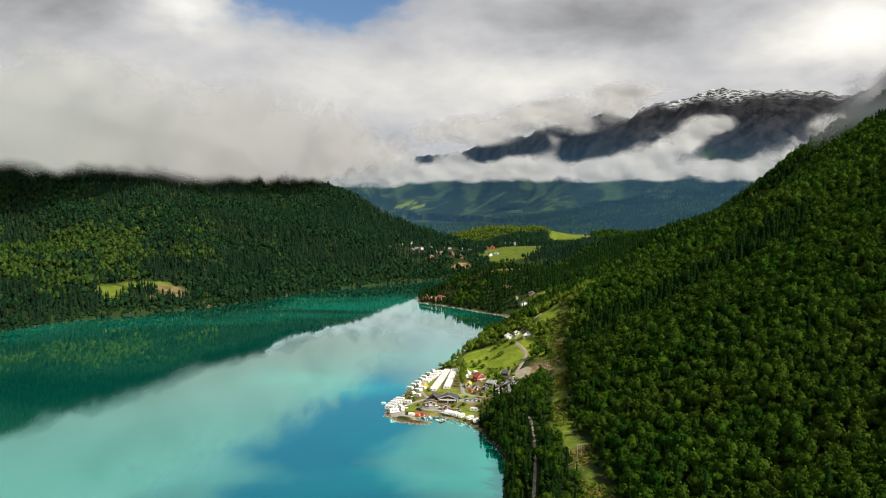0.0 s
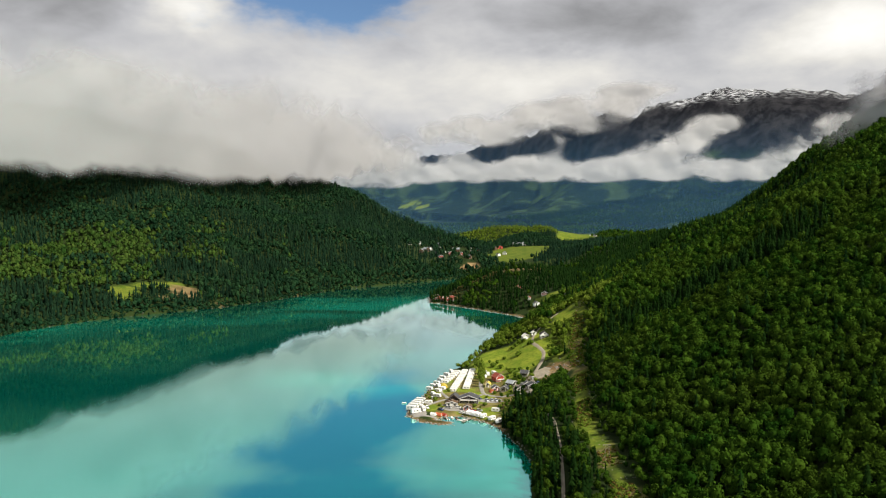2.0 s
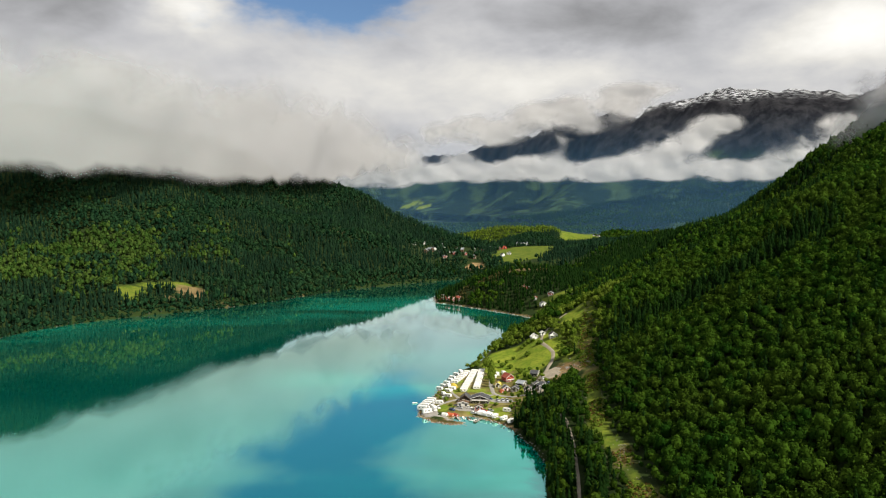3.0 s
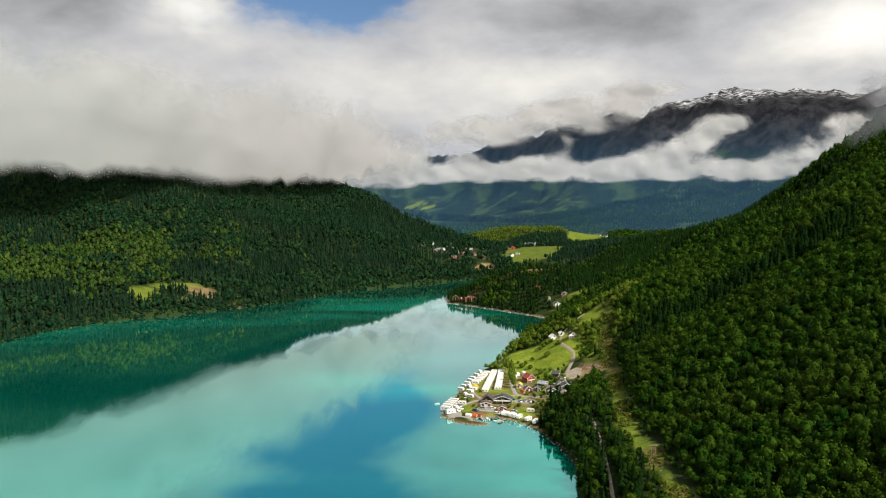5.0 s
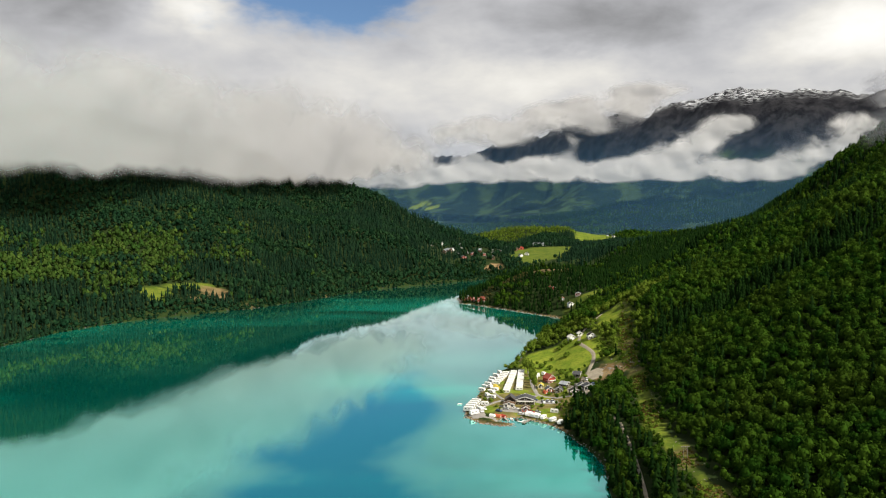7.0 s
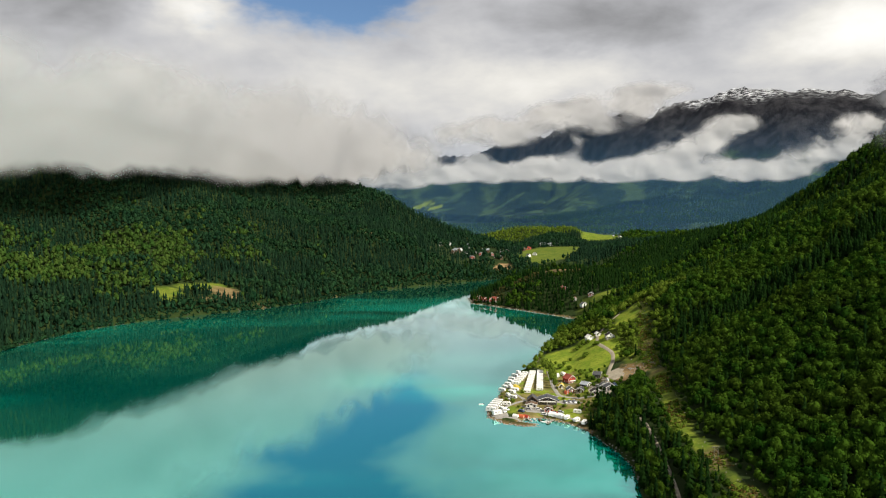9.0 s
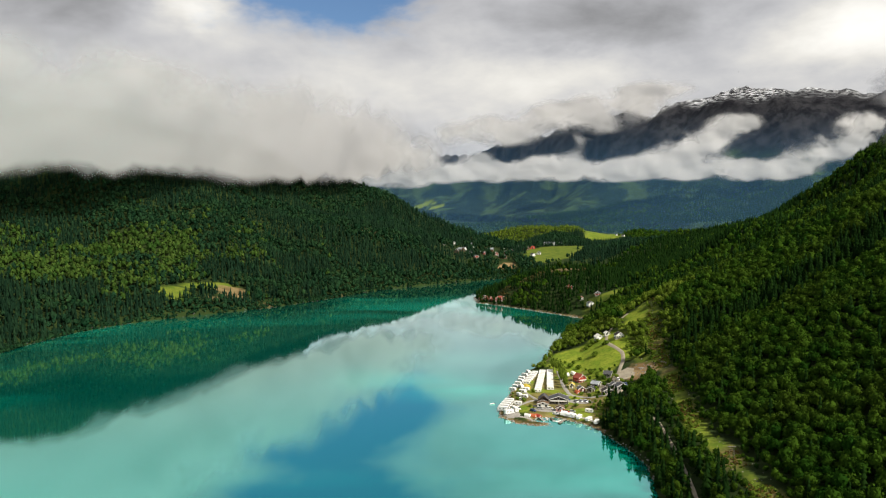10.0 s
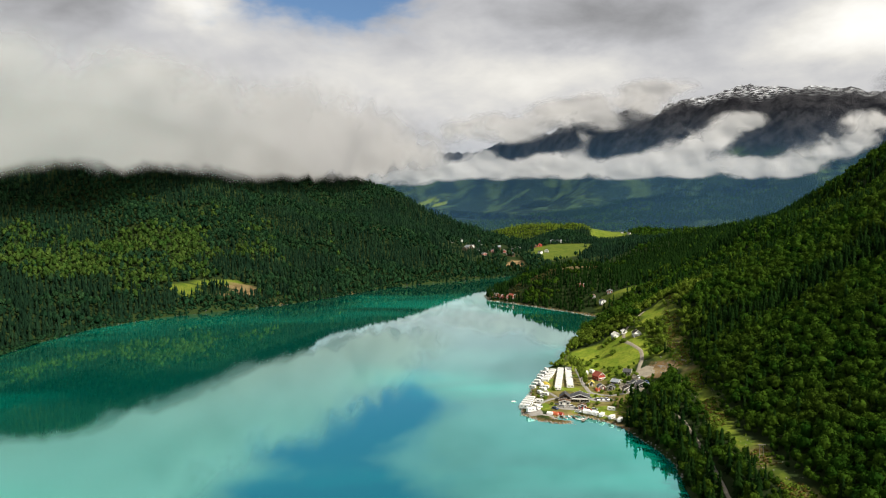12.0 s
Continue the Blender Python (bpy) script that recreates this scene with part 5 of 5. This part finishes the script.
stand(tent("red tent beside the small harbour", RED, 3.6, 2.6, 1.7), -24.5, 475.5, 40)
stand(tent("white tent on the point's grass", WHITE, 3.6, 2.6, 1.8), -31.5, 473.5, 60)
stand(tent("orange tent under the trees", ORANGE, 4.0, 2.8, 1.8), 8, 527, 15)
stand(tent("yellow tent between the caravan rows", YELLOW, 7.0, 5.0, 2.0), -26.0, 546, 10)
white_car = stand(car("white car parked before the lodge", WHITE), -15.5, 488.5, 70)
for px, py, pr in ((-36, 489, 20), (-13, 477.5, 60), (38, 533, 10), (-33, 512, 50), (28, 519, 80)):
    copy_thing(white_car, standing(px, py, pr))
silver = stand(car("silver car parked on gravel", CAR_SILVER), 4, 504, 15)
for px, py, pr in ((7.2, 504.6, 12), (10.2, 503.8, 14), (-22, 488.5, 70), (-2, 481, 70), (30, 526, 30)):
    copy_thing(silver, standing(px, py, pr))
blue = stand(car("dark blue car parked on gravel", CAR_BLUE), -1.5, 509, 75)
for px, py, pr in ((-27, 484, 50), (36, 523, 0), (40, 517, 20)):
    copy_thing(blue, standing(px, py, pr))
stand(car("red car parked by the harbour lane", CAR_RED), -6, 481, 70)


# ---- shore stones, harbour and poles ----
def rock_shapes(n, seed):
    r = np.random.default_rng(seed)
    out = []
    for _ in range(n):
        v, f = ICO1
        out.append((v * r.uniform(0.65, 1.15, len(v))[:, None] * np.array([1, 0.8, 0.55]), f))
    return out


ROCKS = rock_shapes(6, 3)
WET_STONE = plain("wet_stone", (0.09, 0.085, 0.08), 0.6, 1.5, 0.3, rise=0.05)


def strewn(name, x, y, size, mat, label, seed):
    r = np.random.default_rng(seed)
    verts, faces, base = [], [], 0
    for px, py, s in zip(x, y, size):
        v, f = ROCKS[r.integers(0, len(ROCKS))]
        a = r.uniform(0, 6.28)
        p = v * s
        z = max(float(ground_z(px, py)), -0.25)
        verts.append(np.stack([p[:, 0] * math.cos(a) - p[:, 1] * math.sin(a) + px, p[:, 0] * math.sin(a) + p[:, 1] * math.cos(a) + py, p[:, 2] + z + 0.1 * s], 1))
        faces.append(f + base)
        base += len(v)
    return tagged(link_mesh(name, np.concatenate(verts), np.concatenate(faces), [mat]), label, "stones", kind="stuff")


def along_shore(first, last, gap, spread, seed, inset=0.3):
    r = np.random.default_rng(seed)
    line = LAKE[first:last + 1]
    run = np.concatenate([[0], np.cumsum(np.hypot(*np.diff(line, axis=0).T))])
    s = np.arange(0, run[-1], gap)
    return np.interp(s, run, line[:, 0]) + r.normal(0, spread, len(s)) + inset, np.interp(s, run, line[:, 1]) + r.normal(0, spread, len(s)), r


x, y, r = along_shore(28, 42, 0.55, 0.8, 31)
strewn("shore_stones", x, y, r.uniform(0.35, 0.95, len(x)), STONE, "grey boulders edging the campsite's shore and spit", 1)
x, y, r = along_shore(42, 46, 1.2, 1.0, 32)
strewn("shore_stones", x, y, r.uniform(0.3, 0.9, len(x)), STONE, "grey stones at the foot of the dark wood", 2)
x, y, r = along_shore(18, 25, 1.4, 1.6, 33)
strewn("shore_stones", x, y, r.uniform(0.5, 1.5, len(x)), STONE, "pale stones along the far point's shore", 3)
x, y, r = along_shore(2, 14, 5.0, 2.2, 34)
strewn("shore_stones", x, y, r.uniform(0.5, 1.4, len(x)), WET_STONE, "dark wet stones along the western shore", 4)


def jetty(label, long, wide):
    top = thing("jetty", label, "jetty")
    n = int(long / 0.5)
    for k in range(n):
        part("plank", block(-wide / 2, wide / 2, k * 0.5 + 0.02, k * 0.5 + 0.48, 0.45, 0.52), PLANK, top)
    for sx in (-1, 1):
        part("beam", block(sx * wide * 0.4 - 0.08, sx * wide * 0.4 + 0.08, 0, long, 0.25, 0.45), BROWN, top)
        for yy in (0.4, long / 2, long - 0.4):
            part("post", drum(0.12, 2.0, 8, "Z", (sx * wide * 0.4, yy, -0.3)), BROWN, top)
    return top


def boat(label, hull_mat, long=4.6):
    top = thing("boat", label, "boat", "small boats in the harbour")
    bm = bmesh.new()
    rows = []
    for t in (0, 0.25, 0.55, 0.8, 1.0):
        w = 0.85 * (1 - max(0, t - 0.35) ** 2 / 0.43) * (0.9 + 0.1 * min(1, t * 4))
        y = (t - 0.5) * long
        lift = 0.25 * t * t
        rows.append([bm.verts.new(p) for p in ((-w, y, 0.55 + lift), (-w * 0.75, y, 0.05 + lift * 0.4), (0, y, -0.15 + lift * 0.6), (w * 0.75, y, 0.05 + lift * 0.4), (w, y, 0.55 + lift), (w * 0.86, y, 0.5 + lift), (0, y, 0.15 + lift), (-w * 0.86, y, 0.5 + lift))])
    for a, b in zip(rows, rows[1:]):
        for i in range(8):
            bm.faces.new((a[i], a[(i + 1) % 8], b[(i + 1) % 8], b[i]))
    bm.faces.new(rows[0])
    bm.faces.new(rows[-1][::-1])
    bmesh.ops.recalc_face_normals(bm, faces=bm.faces)
    hull = part("hull", bm, hull_mat, top)
    for yy in (-0.25 * long, 0.1 * long):
        part("thwart", block(-0.7, 0.7, yy - 0.14, yy + 0.14, 0.38, 0.44), PLANK, top)
    part("motor", block(-0.16, 0.16, -long / 2 - 0.3, -long / 2 + 0.02, 0.1, 1.0, 0.04), RUBBER, top)
    return top


def float_at(ob, x, y, turn, z=0.0):
    ob.matrix_basis = Matrix.Translation((x, y, z)) @ Matrix.Rotation(radians(turn), 4, "Z")
    return ob


float_at(jetty("weathered plank jetty in the small harbour", 11, 1.8), -7.5, 470.5, 150)
float_at(jetty("short plank jetty along the stone spit", 7, 1.5), -24.5, 474.6, 200)
first_boat = float_at(boat("small white motorboat moored at the jetty", WHITE), -11.5, 466.0, 60)
for px, py, pr in ((-14.5, 464.8, 70), (-22.5, 469.0, 20), (-19.5, 471.0, 15), (-49.5, 1002, 30), (-41, 990, 60)):
    copy_thing(first_boat, Matrix.Translation((px, py, 0)) @ Matrix.Rotation(radians(pr), 4, "Z"))
float_at(boat("small dark motorboat moored in the harbour", BROWN), -16.5, 469.5, 30)
float_at(boat("white boat lying off the campsite's point", WHITE, 3.4), -52.5, 507, 110)


def power_pole(label):
    """Two legs, a crossarm, bracing and insulators."""
    top = thing("power_pole", label, "power pole", "poles along the clearing")
    for sx in (-1, 1):
        part("leg", drum(0.16, 12.0, 8, "Z", (sx * 1.6, 0, 5.4), 0.11), PLANK, top)
    part("crossarm", block(-3.2, 3.2, -0.12, 0.12, 10.6, 10.85), PLANK, top)
    part("brace", prism([(-1.6, 6.6), (-1.4, 6.6), (1.6, 9.6), (1.4, 9.6)], -0.06, 0.06), PLANK, top)
    part("brace", prism([(1.6, 6.6), (1.4, 6.6), (-1.6, 9.6), (-1.4, 9.6)], -0.06, 0.06), PLANK, top)
    for px in (-2.9, 0, 2.9):
        part("insulator", drum(0.12, 0.5, 8, "Z", (px, 0, 10.35)), GREY_SHELL, top)
    return top


stand(power_pole("weathered double wooden power pole in the clearing"), 56, 357, 0, 0, 0.6)

# stumps and cut timber on the clearing
r_cut = np.random.default_rng(12)
s = r_cut.uniform(0, len(CLEARING) - 1, 160)
px = np.interp(s, range(len(CLEARING)), [p[0] for p in CLEARING]) + r_cut.uniform(-7, 7, len(s))
py = np.interp(s, range(len(CLEARING)), [p[1] for p in CLEARING])
strewn("slash", px, py, r_cut.uniform(0.2, 0.5, len(s)), PLANK, "brown stumps and cut brushwood on the clearing", 6)
px, py = 58 + r_cut.normal(0, 9, 90), 541 + r_cut.normal(0, 8, 90)
strewn("rubble", px, py, r_cut.uniform(0.3, 0.9, 90), STONE, "pale rubble on the bare slope by the road", 7)


# ---- single trees ----
def tree_thing(kind, r, label, category="tree", group=""):
    """A tree one can pick out: trunk and crown, of unit-scaled real size."""
    top = thing({"leafy": "tree", "spruce": "spruce", "birch": "birch", "bush": "bush"}[kind], label, category, group)
    if kind == "spruce":
        v, f = spruce_crown(r, 10, 8)
        h = 12.5
        tv, tf = trunk_of(r, 4.5, 0.20)
        crown, mat = v * np.array([h, h, h]), SPRUCE
    else:
        w, t = {"leafy": (6.5, 1.15), "birch": (5.0, 1.9), "bush": (4.2, 0.95)}[kind]
        v, f = broadleaf_crown(r, ICO2, 150, 0.070, 1.0)
        crown = v * np.array([w, w, w * t]) - np.array([0, 0, 0.24 * w * t if kind == "bush" else 0.1 * w * t])
        tv, tf = trunk_of(r, w * t * 0.75, 0.16)
        mat = BROADLEAF if kind == "leafy" else BIRCH
    for name, vv, ff, m, extra in (("trunk", tv, tf, BARK, None), ("crown", crown, f, mat, dict(tint=np.full(len(crown), r.random())))):
        ob = link_mesh(name, vv, ff, [m], extra)
        ob.parent = top
    return top


def planted(first, spots, r, lo=0.75, hi=1.25):
    for x, y in spots:
        s = r.uniform(lo, hi)
        m = Matrix.Translation((x, y, float(ground_z(x, y)) - 0.2)) @ Matrix.Rotation(r.uniform(0, 6.28), 4, "Z")
        copy_thing(first, m @ Matrix.Diagonal((s, s, s * r.uniform(0.9, 1.15), 1)))


r_tree = np.random.default_rng(77)
POPLARS = [(1.5, 541), (2.5, 548), (1.0, 555), (3.5, 562), (1.5, 569), (3.0, 577), (0.5, 585), (-1.0, 592)]
b = tree_thing("birch", r_tree, "slender pale-green birch beside the gravel lane", "tree", "birches along the lane")
stand(b, *POPLARS[0])
planted(b, POPLARS[1:], r_tree, 0.9, 1.35)
b = stand(tree_thing("bush", r_tree, "round green bush on the sunny meadow", "bush", "bushes on the meadow"), 40, 628)
planted(b, [(30, 625), (33, 627), (36, 629), (42, 614), (44, 612), (32, 598), (33.5, 600), (22, 606), (16, 600), (10, 606), (5, 600), (18, 585), (22, 578), (58, 600), (61, 590), (63, 583), (58, 578),
            (60, 596), (56, 588), (24, 565), (28, 570), (31, 563), (27, 557), (70, 606), (66, 612), (-3, 602), (-8, 603), (-12, 600), (12, 592)], r_tree, 0.6, 1.5)
b = stand(tree_thing("bush", r_tree, "dark green shrub among the campsite pitches", "bush", "shrubs round the campsite"), -31, 506)
planted(b, [(-26, 490), (-28, 494), (-5, 490), (-1, 489), (2, 493), (12, 488), (14, 494), (16, 500), (10, 521), (14, 520), (20, 520), (18, 541), (22, 545), (26, 541), (21, 527), (28, 533), (31, 538), (29, 545),
            (38, 540), (15, 483), (17, 476), (12, 470), (13, 464), (19, 487), (22, 494), (24, 502), (29, 503), (-32, 535), (-33, 528), (-35, 512), (-38, 520), (-22, 531), (39, 526), (42, 520), (14, 457), (4, 512), (-37, 530)], r_tree, 0.45, 1.05)
b = stand(tree_thing("leafy", r_tree, "rounded green tree standing among the cabins", "tree", "trees among the cabins"), 29, 540, 0, 0.2, 0.7)
planted(b, [(24, 539), (19.5, 534), (27, 528), (21, 516), (14, 511), (18, 505), (23, 507), (12, 498), (18, 493), (31, 531), (38, 547), (41, 561), (36, 556), (26, 551), (21, 553), (30, 515), (41, 512), (44, 518), (46, 524), (16, 486), (21, 480), (11, 482), (58, 584), (62, 590), (60, 578)], r_tree, 0.5, 0.85)
LEAF_THINGS = [tree_thing("leafy", r_tree, "broad green deciduous tree at the forest's near edge", "tree", "deciduous trees of the near slope") for _ in range(3)]
SPRUCE_THINGS = [tree_thing("spruce", r_tree, "tall dark spruce at the lake's wooded edge", "tree", "spruces by the lake") for _ in range(3)]
near_x, near_y, near_z, near_r = scatter(15, 420, 210, 330, 4.7, 1, lambda x, y: (x < 420) & near_stretch(x, y))
con = near_r.random(len(near_x)) < conifer_share(near_x, near_y)
for firsts, pick in ((LEAF_THINGS, np.flatnonzero(~con)), (SPRUCE_THINGS, np.flatnonzero(con))):
    for k, ob in enumerate(firsts):
        mine = pick[k::3]
        stand(ob, near_x[mine[0]], near_y[mine[0]], 0, 0.2)
        planted(ob, [(near_x[i], near_y[i]) for i in mine[1:]], near_r, 0.75, 1.25)
